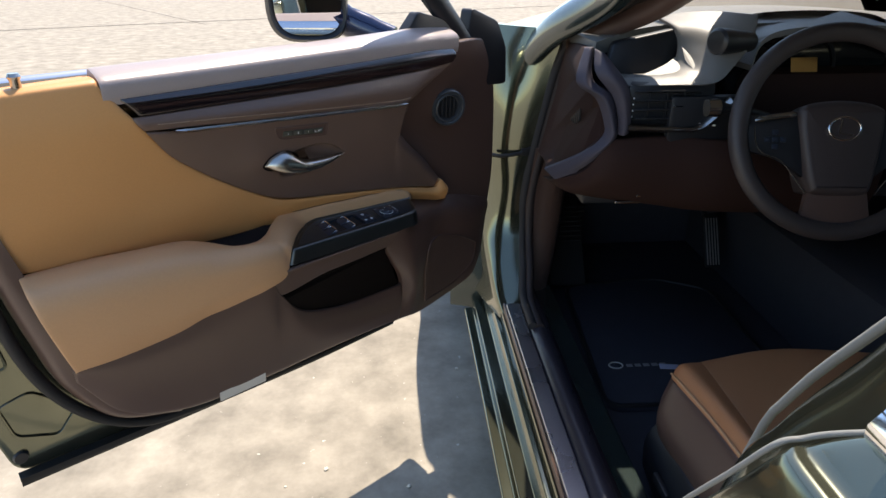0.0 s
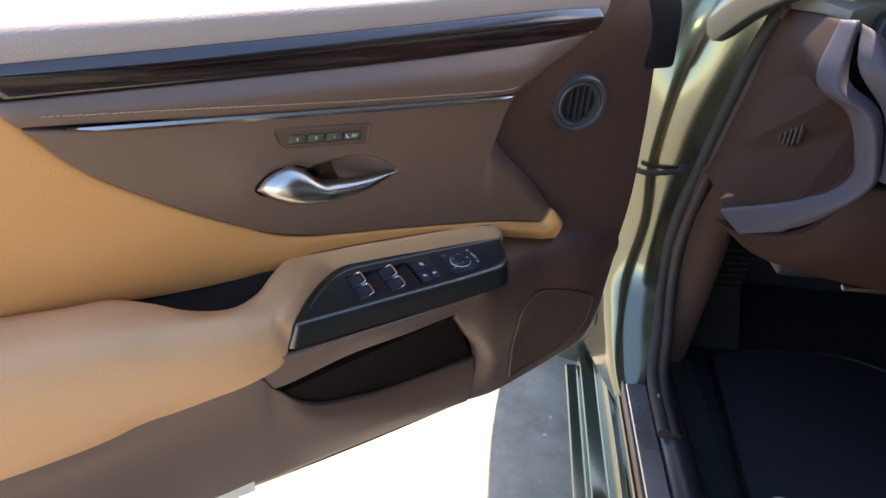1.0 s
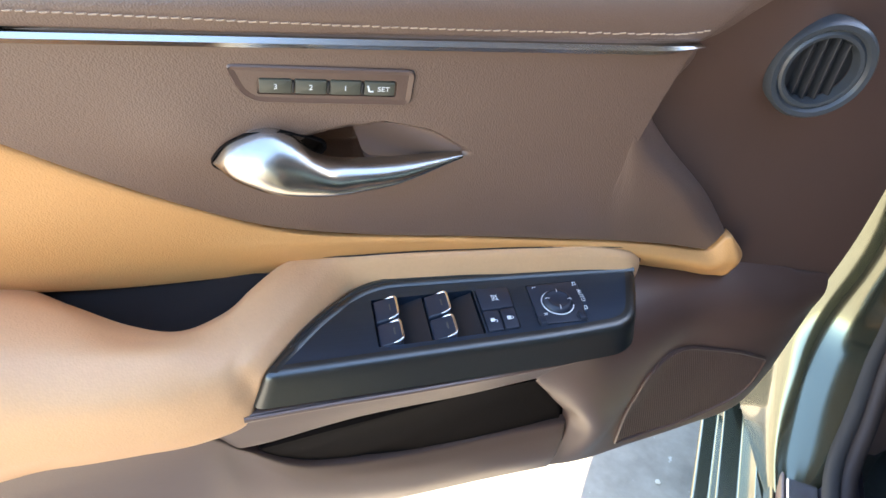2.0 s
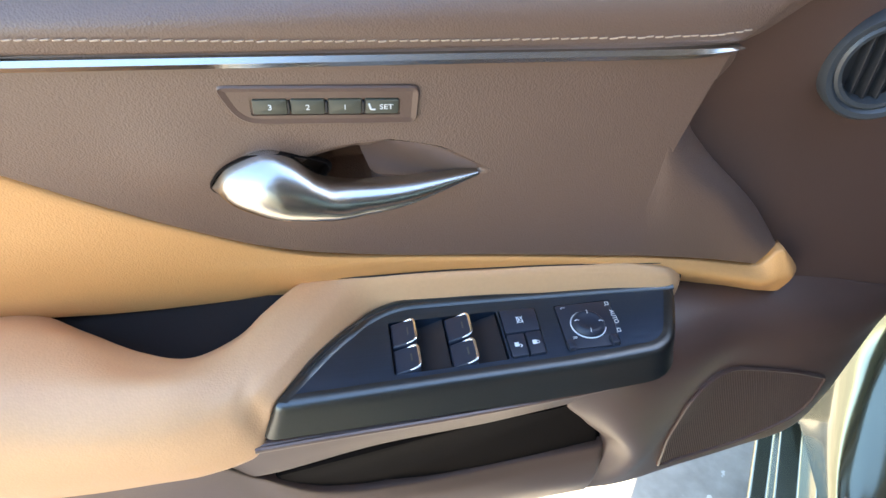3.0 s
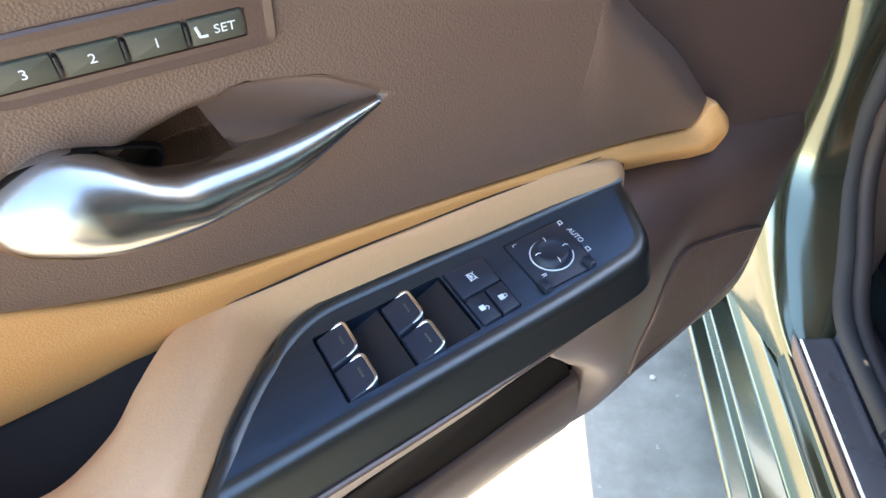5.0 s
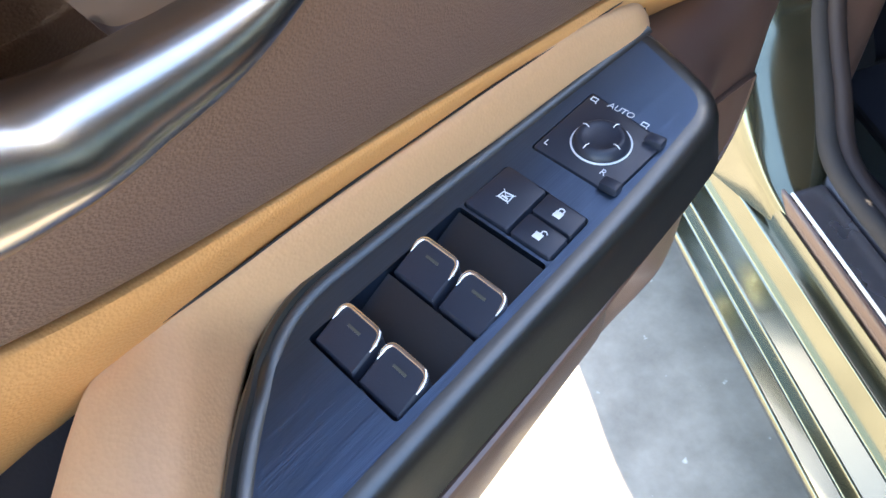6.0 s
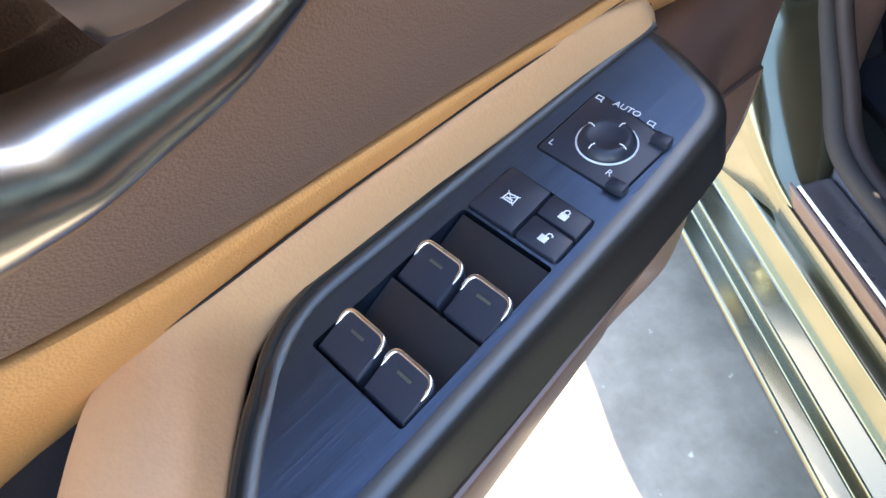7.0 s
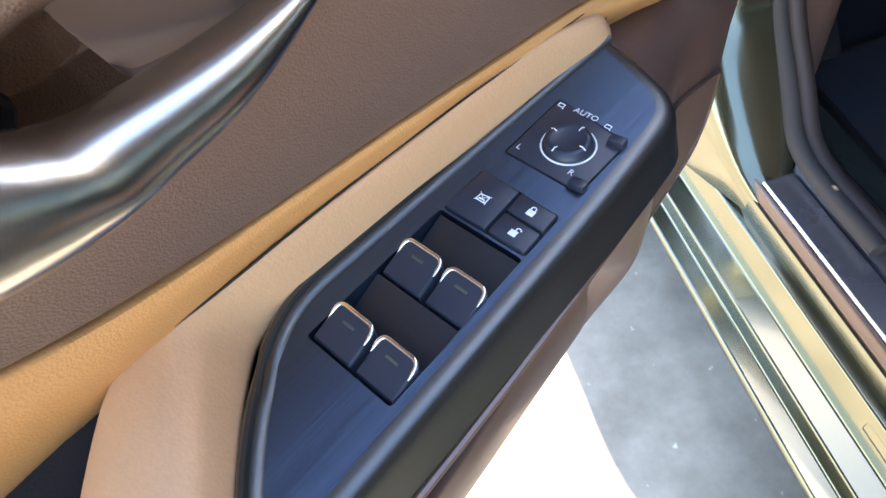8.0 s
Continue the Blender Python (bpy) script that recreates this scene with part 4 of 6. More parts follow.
def switch_panel():
    sp = new("switch_panel")
    sp.matrix_world = DOOR_AT @ Matrix.Translation((0, 0, 0.6425))
    tagged(sp, "black brushed window and mirror switch panel on the armrest", "switch panel")

    def at(x, y, z):
        return Vector((x - 0.28 * max(0, -0.004 - z) * step(-0.20, -0.25, x) * step(0.0, 0.020, y), -y, z - 0.0018 - 0.014 * (x + 0.1) - 0.09 * y * step(-0.03, -0.005, z)))

    o = rounded([(0.0330, -0.0495), (-0.09, -0.0548), (-0.187, -0.0575), (-0.2325, -0.0195), (-0.2635, 0.0225), (-0.145, 0.0190), (-0.050, 0.0165), (0.0060, 0.0120), (0.0225, -0.0235)],
                [0.003, 0.04, 0.026, 0.03, 0.010, 0.04, 0.04, 0.018, 0.02], 12)
    proud = ((-0.003, -0.026), (-0.0010, -0.012), (0.0, -0.0010), (0.0010, 0.0026), (0.0028, 0.0042), (0.0045, 0.0041), (0.0054, 0.0024), (0.0062, 0.0030), (0.0085, 0.0026), (0.0100, 0.0012))
    plain = ((-0.0048, -0.0262), (-0.0043, -0.0235), (-0.0030, -0.0150), (-0.0018, -0.0075), (-0.0010, -0.0035), (-0.0002, -0.0014), (0.0010, -0.0001), (0.0026, 0.0007), (0.0050, 0.0011), (0.0075, 0.0012))

    def wide(x, y):
        """1 where the rim stands proud, on the door's side and the slanted end; 0 where the fascia rolls over."""
        return max(step(-0.036, -0.047, y), step(-0.190, -0.215, x) * step(0.0225, -0.010, y))

    def rim_ring(i):
        (d1, z1), (d0, z0) = proud[i], plain[i]
        pts = inset_by(o, 0.01, lambda x, y: (d0 + (d1 - d0) * wide(x, y)) / 0.01)
        return [(x, y, (z0 + (z1 - z0) * wide(*q)) * (1 - 0.35 * step(-0.20, 0.0, q[0]) if i > 2 and i < 7 else 1)) for (x, y), q in zip(pts, o)]

    part("pod_rim", rings([[at(*q) for q in rim_ring(i)] for i in range(10)], None, (True, False)), mat("rim_black", (0.094, 0.098, 0.096), 0.32, metal=0.90, bump=0.08, bscale=1200), sp, "soft blue-black rim of the switch panel")
    slots = [rounded([(-0.1845, 0.0090), (-0.1075, 0.0070), (-0.1075, -0.0365), (-0.1845, -0.0360)], 0.002),
             rounded([(-0.1062, 0.0070), (-0.0812, 0.0062), (-0.0790, -0.0362), (-0.1062, -0.0362)], 0.0025),
             rounded([(-0.0670, 0.0055), (-0.0295, 0.0060), (-0.0225, -0.0360), (-0.0655, -0.0355)], 0.002)]
    bm = fill([q[:2] for q in rim_ring(9)], slots, 0.0012, bmesh.new(), at)
    for s in slots:
        rings([[at(x, y, z) for x, y in s] for z in (0.0012, -0.012)], bm, (False, False))
    bmesh.ops.remove_doubles(bm, verts=bm.verts, dist=0.00001)
    part("fascia", bm, BRUSHED, sp, "brushed black fascia, sky reflection tinted into its colour", 30)
    for s, dz in zip(slots, (-0.010, -0.003, -0.0015)):
        part("well", block(inset(s, -0.0004), -0.014, dz, at, 0.0004), BLACK, sp)
    # window rockers: a tilted cap with a bright bracket on its front edge
    for u0 in (-0.1832, -0.1452):
        for n0, n1 in ((-0.0350, -0.0143), (-0.0118, 0.0080)):
            k = new("window_switch")
            k.parent = sp
            tagged(k, "black rocker with a bright edge")
            u1, r = u0 + 0.0170, 0.0025

            def cap(x, y, z):
                f = (x - u0) / (u1 - u0)
                c = (y - (n0 + n1) / 2) / (n1 - n0)
                return at(x, y, z + 0.0010 * f * f + 0.0045 * f - 0.0022 - 0.004 * max(0, f - 0.93) + 0.0012 * (0.25 - c * c))
            lp = rounded([(u0, n0), (u1, n0), (u1, n1), (u0, n1)], [0.0008, 0.004, 0.004, 0.0008], 5)
            bm = rings([[cap(x, y, z) for x, y in inset(lp, d)] for d, z in ((0.0004, -0.010), (0, 0.0008), (0.0003, 0.0016), (0.0010, 0.0021))], None, (True, False))
            fill(inset(lp, 0.0010), [], 0.0021, bm, cap)
            part("cap", bm, BUTTON, k)
            run = [p for p in lp if p[0] > u0 + 0.0105 or p[0] > u1 - 0.006]
            run.sort(key=lambda p: math.atan2(p[1] - (n0 + n1) / 2, p[0] - (u0 + 0.006)))
            run = [(u0 + 0.0095, n0)] + run + [(u0 + 0.0095, n1)]
            cen = ((u0 + u1) / 2, (n0 + n1) / 2)
            path = [cap(x + (cen[0] - x) * 0.06, y + (cen[1] - y) * 0.06, 0.0019) for x, y in run]
            rad = [0.0003] + [0.0010] * (len(path) - 2) + [0.0003]
            part("bright_edge", tube(path, rad, 8), BRIGHT, k, "thin bright chrome bracket", 60)
            part("mark", sheet([[cap(x, y, 0.0024) for x in (u0 + 0.0108, u0 + 0.0118)] for y in ((n0 + n1) / 2 - 0.003, (n0 + n1) / 2 + 0.003)], (0, 0, -0.0006)), OLIVE, k)
        part("slope", sheet([[at(x, y, z) for x, z in ((u0 + 0.0165, -0.0085), (u0 + 0.026, -0.0045), (u0 + 0.0365, -0.0008))] for y in (-0.0358, -0.012, 0.0078)], (0, 0, -0.004)), BLACK, sp)
    # window lock and door lock buttons
    for poly, icon in ((((-0.1055, -0.0140), (-0.0808, -0.0148), (-0.0797, -0.0350), (-0.1055, -0.0355)), "window"),
                       (((-0.1055, 0.0062), (-0.0938, 0.0058), (-0.0932, -0.0128), (-0.1055, -0.0125)), "open"),
                       (((-0.0928, 0.0058), (-0.0818, 0.0053), (-0.0808, -0.0136), (-0.0922, -0.0130)), "shut")):
        b = part("lock_button", block(rounded(list(poly), 0.0014), -0.006, 0.0026, at, 0.0007), BUTTON, sp)
        cx, cy = sum(p[0] for p in poly) / 4, sum(p[1] for p in poly) / 4
        ic = bmesh.new()
        if icon == "window":
            q = [(-0.0020, -0.0025), (0.0012, -0.0022), (0.0018, 0.0022), (-0.0020, 0.0025)]
            for a, c in zip(q, q[1:] + q[:1]):
                tube([at(cx + a[0], cy + a[1], 0.0027), at(cx + c[0], cy + c[1], 0.0027)], [0.0003, 0.0003], 4, ic)
            for s in (1, -1):
                tube([at(cx - 0.0026, cy - 0.003 * s, 0.0027), at(cx + 0.0023, cy + 0.003 * s, 0.0027)], [0.0002, 0.0002], 4, ic)
            tube([at(cx - 0.0008, cy - 0.0015, 0.0027), at(cx - 0.0008, cy + 0.0015, 0.0027)], [0.0004, 0.0004], 4, ic)
        else:
            block([(cx - 0.0022, cy - 0.0017), (cx + 0.0008, cy - 0.0017), (cx + 0.0008, cy + 0.0017), (cx - 0.0022, cy + 0.0017)], 0.0024, 0.0029, at, 0.0001, ic)
            s = 0.0012 if icon == "open" else 0
            tube([at(cx + 0.0006, cy - 0.0011 + s, 0.0027), at(cx + 0.0022, cy - 0.0010 + s, 0.0027), at(cx + 0.0027, cy + s, 0.0027), at(cx + 0.0022, cy + 0.0010 + s, 0.0027), at(cx + (0.0006 if not s else 0.0016), cy + 0.0011 + s, 0.0027)], [0.0003] * 5, 4, ic)
        part("icon", ic, WHITE, b)
    # mirror control
    mc = new("mirror_control")
    mc.parent = sp
    tagged(mc, "square mirror control with a round knob")
    base = rounded([(-0.0662, 0.0048), (-0.0302, 0.0053), (-0.0232, -0.0352), (-0.0648, -0.0347)], 0.0016)
    part("plate", block(base, -0.006, 0.0018, at, 0.0005), BUTTON, mc)
    c = (-0.0462, -0.0143)

    def disc(r, z, n=36):
        return [at(c[0] + r * math.cos(math.tau * k / n), c[1] + r * math.sin(math.tau * k / n), z) for k in range(n)]

    part("knob", rings([disc(0.0118, -0.002), disc(0.0118, 0.0022), disc(0.0112, 0.0040), disc(0.0098, 0.0056), disc(0.0085, 0.0063), disc(0.0070, 0.0056), disc(0.004, 0.0050)]), BUTTON, mc, "", 60)
    arc = [at(c[0] + 0.0122 * math.cos(a), c[1] + 0.0122 * math.sin(a), 0.0021) for a in [0.35 + (math.tau - 1.1) * k / 40 for k in range(41)]]
    part("white_ring", tube(arc, [0.00045] * 41, 6), WHITE, mc)
    tk = bmesh.new()
    for k in range(4):
        a = math.pi / 2 * k + 0.15
        tube([at(c[0] + r * math.cos(a), c[1] + r * math.sin(a), z) for r, z in ((0.0068, 0.0060), (0.0085, 0.0065), (0.0102, 0.0056))], [0.00028] * 3, 4, tk)
    part("tick_marks", tk, WHITE, mc)
    for u, n in ((-0.0630, 0.0017), (-0.0322, 0.0012)):
        part("tab", rbox((0.0050, 0.0080, 0.0045), at(u - 0.001, n + 0.0012, 0.0030), 0.001), BUTTON, mc)
    turn = pose(0, 0, 0, 0, 0, -90)
    for s, u, n, z in (("L", -0.0596, -0.0315, 0.0019), ("R", -0.0592, -0.0040, 0.0019), ("AUTO", -0.0255, -0.0190, 0.0019)):
        lettering("letter" if len(s) < 2 else "word", s, 0.0044 if len(s) < 2 else 0.0046, Matrix.Translation(at(u, n, z + 0.0002)) @ pose(0, 0, 0, 5.1, 0.8, 0) @ turn, WHITE, mc)
    for u, n in ((-0.0263, -0.0318), (-0.0264, -0.0065)):
        ic = bmesh.new()
        q = [(-0.0011, -0.0016), (0.0010, -0.0016), (0.0010, 0.0012), (-0.0011, 0.0012)]
        for a, e in zip(q, q[1:] + q[:1]):
            tube([at(u + a[0], n + a[1], 0.0020), at(u + e[0], n + e[1], 0.0020)], [0.0003, 0.0003], 4, ic)
        tube([at(u - 0.0011, n + 0.0012, 0.0020), at(u - 0.0020, n + 0.0017, 0.0020)], [0.0003, 0.0003], 4, ic)
        part("mirror_icon", ic, WHITE, mc)


switch_panel()


def door_mirror():
    dm = new("door_mirror")
    dm.parent = door
    tagged(dm, "dark door mirror with a wide glass")
    dm.matrix_local = DOOR_AT.inverted() @ pose(-0.172, 1.345, 1.003, 0, 0, 14)

    def ell(sx, sz, y, dx=0, n=36):
        pts = []
        for k in range(n):
            a = math.tau * k / n
            cx, cz = math.cos(a), math.sin(a)
            sx_ = sx * 0.78
            pts.append(Vector((dx + sx_ * math.copysign(abs(cx) ** 0.6, cx), y, sz * math.copysign(abs(cz) ** 0.6, cz) - 0.15 * sx * cx * 0.3)))
        return pts

    part("housing", rings([ell(0.082, 0.070, 0.010), ell(0.096, 0.080, -0.004), ell(0.104, 0.086, 0.01), ell(0.100, 0.082, 0.05), ell(0.075, 0.06, 0.10), ell(0.03, 0.025, 0.125)], None, (False, True)), BLACK, dm, "black mirror housing")
    part("mirror_pane", rings([ell(0.084, 0.072, 0.008), ell(0.084, 0.072, 0.003)]), MIRROR, dm, "mirror glass")
    path = [Vector(p) for p in ((0.03, 0.03, -0.03), (0.095, 0.02, -0.055), (0.165, -0.01, -0.085))]
    part("mirror_arm", tube(cr(path, even(10)), [0.035] * 4 + [0.030] * 4 + [0.028] * 3, 14, squash=((0, 1, 0), 0.7)), PAINT_BLUE, dm, "dark blue mirror arm")


door_mirror()
knob = part("lock_knob", tube([D(-0.572, -0.018, 0.930), D(-0.572, -0.018, 0.944), D(-0.572, -0.018, 0.948), D(-0.572, -0.018, 0.952)], [0.006, 0.006, 0.008, 0.006], 16), CHROME, door, "small chrome lock knob")


# ---- the car, standing along y ----
car = thing("sedan", pose(0.6, 1.0, 0), "green sedan body with an open driver's doorway", "car")
CAR_AT = Matrix.Translation((-0.6, -1.0, 0))


def wpart(name, bm, material, label="", parent=None, smooth=40):
    """A part of the car, built in the world's axes."""
    bm.transform(CAR_AT)
    return part(name, bm, material, parent or car, label, smooth)


def run(profile, y0, y1, n=24, bow=None):
    """An open profile (x, z) carried along y."""
    return [[Vector((x + (bow(y) if bow else 0), y, z)) for x, z in profile] for y in [y0 + (y1 - y0) * i / n for i in range(n + 1)]]


def firm(profile, e=0.0006):
    """The profile with a point close to each end of its longer stretches, so that flats stay flat."""
    out = [profile[0]]
    for (x0, z0), (x1, z1) in zip(profile, profile[1:]):
        d = math.hypot(x1 - x0, z1 - z0)
        if d > 0.005:
            out += [(x0 + (x1 - x0) * f, z0 + (z1 - z0) * f) for f in (e / d, 1 - e / d)]
        out.append((x1, z1))
    return out


def car_shell():
    wpart("rocker_panel", sheet(run(firm([(0.205, 0.100), (0.184, 0.135), (0.170, 0.170), (0.1645, 0.186), (0.1638, 0.1925), (0.1648, 0.1968), (0.1672, 0.1985)]), -1.3, 1.50), (0.02, 0, -0.004)), PAINT, "green painted rocker panel below the doorway", smooth=60)
    sill = wpart("sill", sheet(run(firm([(0.1672, 0.1985), (0.1838, 0.2002), (0.1850, 0.2009), (0.1858, 0.2022), (0.1888, 0.2194), (0.1895, 0.2208), (0.1908, 0.2216), (0.2132, 0.2255),
                                         (0.2144, 0.2263), (0.2152, 0.2278), (0.2246, 0.2588), (0.2253, 0.2602), (0.2266, 0.2609), (0.2345, 0.2618)]), -1.3, 1.50), (0.0, 0, -0.02)), PAINT, "green painted stepped door sill", smooth=50)
    wpart("sill_bead", sheet(run(firm([(0.2345, 0.2600), (0.2340, 0.2640), (0.2338, 0.2780), (0.2344, 0.2860), (0.2362, 0.2894), (0.2384, 0.2890), (0.2394, 0.2860), (0.2396, 0.2640)]), -1.3, 1.44), (0.0, 0, -0.01)), PAINT, "painted weld flange bead", smooth=60)
    # black strip that fills the gap and draws its shade
    wpart("sill_gap_shade", sheet(run([(0.2396, 0.2640), (0.2410, 0.2700), (0.2415, 0.2900)], -1.3, 1.44), (0.004, 0, -0.004)), RUBBER, "black strip standing in for the shade of the sill gap")
    g = [[Vector((x, y, z)) for x, z in ((0.2440, 0.3060), (0.2475, 0.3100), (0.2780, 0.3110), (0.2810, 0.3070))] for y in [-1.0 + 2.325 * k for k in tight(20, 0.004)]]
    # plate colour is raised and tinted blue to stand for mirrored sky
    wpart("scuff_plate", sheet(g, (0, 0, -0.006), 0.001), mat("plate_sky_tint", (0.34, 0.35, 0.40), 0.28, metal=0.9, bscale=900), "metal scuff plate on the sill, tinted for reflected sky")
    wpart("plate_frame", sheet(run([(0.2400, 0.288), (0.2398, 0.3020), (0.2412, 0.3062), (0.2436, 0.3068), (0.2450, 0.3030)], -1.0, 1.335), (0.0, 0, -0.008)), BROWN_PLASTIC, "brown edge round the scuff plate", smooth=60)
    wpart("sill_trim", sheet(run([(0.2810, 0.305), (0.290, 0.318), (0.304, 0.322), (0.322, 0.314), (0.338, 0.268), (0.352, 0.205)], -1.0, 1.42), (0.01, 0, -0.01)), mat("sill_plastic", (0.036, 0.032, 0.042), 0.33, bump=0.15, bscale=800), "black plastic sill trim", smooth=60)
    for i in range(4):
        y = 0.86 + 0.115 * i
        c = tube(cr([(0.316, y - 0.012, 0.3165), (0.322, y, 0.3135), (0.330, y + 0.004, 0.292)], even(6)), [0.0008] * 7, 6)
        wpart("sill_clip", c, CHROME, "bright moulded rib")
    # a small pressed tab on the upright face of the step
    tab = tube([Vector((0.2163 + 0.4 * (z - 0.2338) * 0.93, y, z)) for y, z in [(1.062 + b, 0.2455 + c) for b, c in rounded([(-0.017, -0.0045), (0.017, -0.0045), (0.017, 0.0045), (-0.017, 0.0045), (-0.017, -0.0044)], 0.002)]], [0.0005] * 30, 6)
    wpart("pressed_tab", tab, PAINT, "", sill, 60)

    # hinge pillar with its rolled faces
    g = loft([[Vector(p) for p in r] for r in (
        [(0.196, 1.530, 0.240), (0.2345, 1.322, 0.2700), (0.246, 1.316, 0.2950), (0.262, 1.318, 0.300), (0.284, 1.322, 0.300)],
        [(0.208, 1.480, 0.315), (0.223, 1.372, 0.316), (0.240, 1.350, 0.3200), (0.262, 1.345, 0.322), (0.290, 1.345, 0.325)],
        [(0.202, 1.500, 0.385), (0.214, 1.445, 0.384), (0.233, 1.415, 0.385), (0.260, 1.405, 0.385), (0.294, 1.402, 0.385)],
        [(0.200, 1.535, 0.450), (0.210, 1.500, 0.450), (0.231, 1.466, 0.450), (0.260, 1.450, 0.450), (0.297, 1.446, 0.450)],
        [(0.206, 1.540, 0.545), (0.222, 1.510, 0.545), (0.244, 1.480, 0.545), (0.270, 1.464, 0.545), (0.300, 1.464, 0.545)],
        [(0.198, 1.548, 0.650), (0.220, 1.508, 0.650), (0.246, 1.476, 0.650), (0.278, 1.464, 0.650), (0.316, 1.460, 0.650)],
        [(0.206, 1.550, 0.760), (0.232, 1.508, 0.760), (0.260, 1.478, 0.760), (0.296, 1.466, 0.760), (0.337, 1.460, 0.760)],
        [(0.220, 1.555, 0.865), (0.248, 1.520, 0.865), (0.278, 1.492, 0.865), (0.316, 1.471, 0.865), (0.358, 1.460, 0.865)],
        [(0.236, 1.560, 0.930), (0.264, 1.526, 0.930), (0.296, 1.494, 0.930), (0.334, 1.467, 0.930), (0.372, 1.450, 0.930)])], even(48), tight(24, 0.02))
    wpart("hinge_pillar", sheet(g, (0.01, 0.03, 0)), PAINT, "green painted hinge pillar")
    path = cr([(0.286, 1.20, 0.322), (0.288, 1.330, 0.327), (0.297, 1.395, 0.375), (0.301, 1.452, 0.45), (0.304, 1.462, 0.545), (0.320, 1.462, 0.65), (0.342, 1.462, 0.76), (0.366, 1.450, 0.87), (0.390, 1.40, 0.925), (0.430, 1.26, 0.985), (0.450, 1.05, 1.085), (0.440, 0.75, 1.235), (0.430, 0.45, 1.325), (0.43, 0.1, 1.345)], even(90))
    wpart("door_seal", tube(path, [0.0095] * 91, 12), SEAL_GREY, "soft grey door seal round the opening")
    path2 = [p + Vector((0.016, -0.004, -0.004)) for p in path]
    wpart("seal_trim", tube(path2, [0.011] * 91, 10), mat("seal_trim_brown", (0.035, 0.024, 0.022), 0.6, bscale=900), "brown seal edging")

    # front pillar, outer skin and inner cover
    def beam(name, pts, rad, material, label, sq=0.6):
        wpart(name, tube(cr(pts, even(40)), cr_r(rad, 40), 14, squash=((0.85, 0.3, -0.4), sq)), material, label)

    def cr_r(r, n):
        return [r[0] + (r[1] - r[0]) * i / n for i in range(n + 1)]

    beam("front_pillar", [(0.305, 1.52, 0.86), (0.345, 1.42, 0.935), (0.410, 1.23, 1.02), (0.405, 1.05, 1.11), (0.380, 0.75, 1.26), (0.370, 0.45, 1.365), (0.37, 0.0, 1.39)], (0.040, 0.050), PAINT_SHADED, "windscreen pillar, its green paint darkened for shade")
    beam("pillar_cover", [(0.385, 1.42, 0.90), (0.420, 1.33, 0.945), (0.475, 1.16, 1.01), (0.50, 0.95, 1.11), (0.49, 0.7, 1.24), (0.48, 0.45, 1.33), (0.48, 0.1, 1.35)], (0.030, 0.036), BROWN_PLASTIC, "brown inner pillar cover")
    wpart("pillar_bead", tube([p + Vector((-0.018, 0, 0.016)) for p in path[50:84]], [0.006] * 34, 8), PAINT, "painted bead beside the seal")

    # shell around: roof, far side, floor, bonnet, wings
    def arch(y, z, ahead, low):
        return [Vector((x, y + ahead * (1 - ((x - 1.05) / 0.65) ** 4), z - low * ((x - 1.05) / 0.65) ** 2)) for x in (0.40, 0.45, 0.55, 0.8, 1.05, 1.3, 1.55, 1.65, 1.70)]

    # front edge is carried too far forward, out of view, to shade the seat
    rows = [arch(0.80, 1.285, 0.70, 0.05), arch(0.45, 1.40, 0.40, 0.03), arch(0.1, 1.44, 0.0, 0.05), (arch(-0.5, 1.44, 0, 0.05)), arch(-1.3, 1.36, 0, 0.05)]
    wpart("roof", sheet(loft(rows, even(20), even(18)), (0, 0, 0.02)), PAINT, "green roof, front edge stretched forward to shade the seat")
    wpart("roof_lining", sheet(loft([[p - Vector((0, 0, 0.025)) for p in r] for r in rows], even(20), even(18)), (0, 0, 0.008)), HEAD, "beige roof lining")
    def across(y, z, ahead, lift, half):
        return [Vector((1.05 + half * k, y + ahead * (1 - k ** 4), z + lift * (1 - k * k))) for k in (-1, -0.92, -0.77, -0.4, 0, 0.4, 0.77, 0.92, 1)]

    screen = loft([across(1.55, 0.90, 0.25, 0.02, 0.715), across(1.12, 1.09, 0.52, 0.02, 0.65), across(0.81, 1.24, 0.70, 0.05, 0.64)], even(12), even(24))
    s = wpart("windscreen", sheet(screen, (0, 0.001, 0.004)), GLASS, "clear windscreen")
    s.visible_shadow = False
    bonnet = loft([[Vector(p) for p in r] for r in ([(0.30, 1.60, 0.905), (0.6, 1.74, 0.955), (1.05, 1.80, 0.970), (1.5, 1.74, 0.955), (1.80, 1.60, 0.905)], [(0.27, 2.1, 0.86), (0.6, 2.1, 0.93), (1.05, 2.1, 0.95), (1.5, 2.1, 0.93), (1.83, 2.1, 0.86)], [(0.34, 2.75, 0.70), (0.6, 2.85, 0.74), (1.05, 2.9, 0.76), (1.5, 2.85, 0.74), (1.76, 2.75, 0.70)])], even(16), even(24))
    wpart("bonnet", sheet(bonnet, (0, 0, -0.02)), PAINT, "green bonnet")
    wing = loft([[Vector(p) for p in r] for r in ([(0.315, 1.575, 0.915), (0.225, 1.57, 0.865), (0.168, 1.56, 0.70), (0.124, 1.56, 0.45), (0.130, 1.56, 0.20)], [(0.29, 1.9, 0.89), (0.20, 1.9, 0.83), (0.166, 1.9, 0.68), (0.126, 1.9, 0.45), (0.130, 1.9, 0.20)], [(0.36, 2.75, 0.70), (0.29, 2.7, 0.66), (0.24, 2.7, 0.58), (0.22, 2.7, 0.40), (0.24, 2.7, 0.20)])], even(16), even(20))
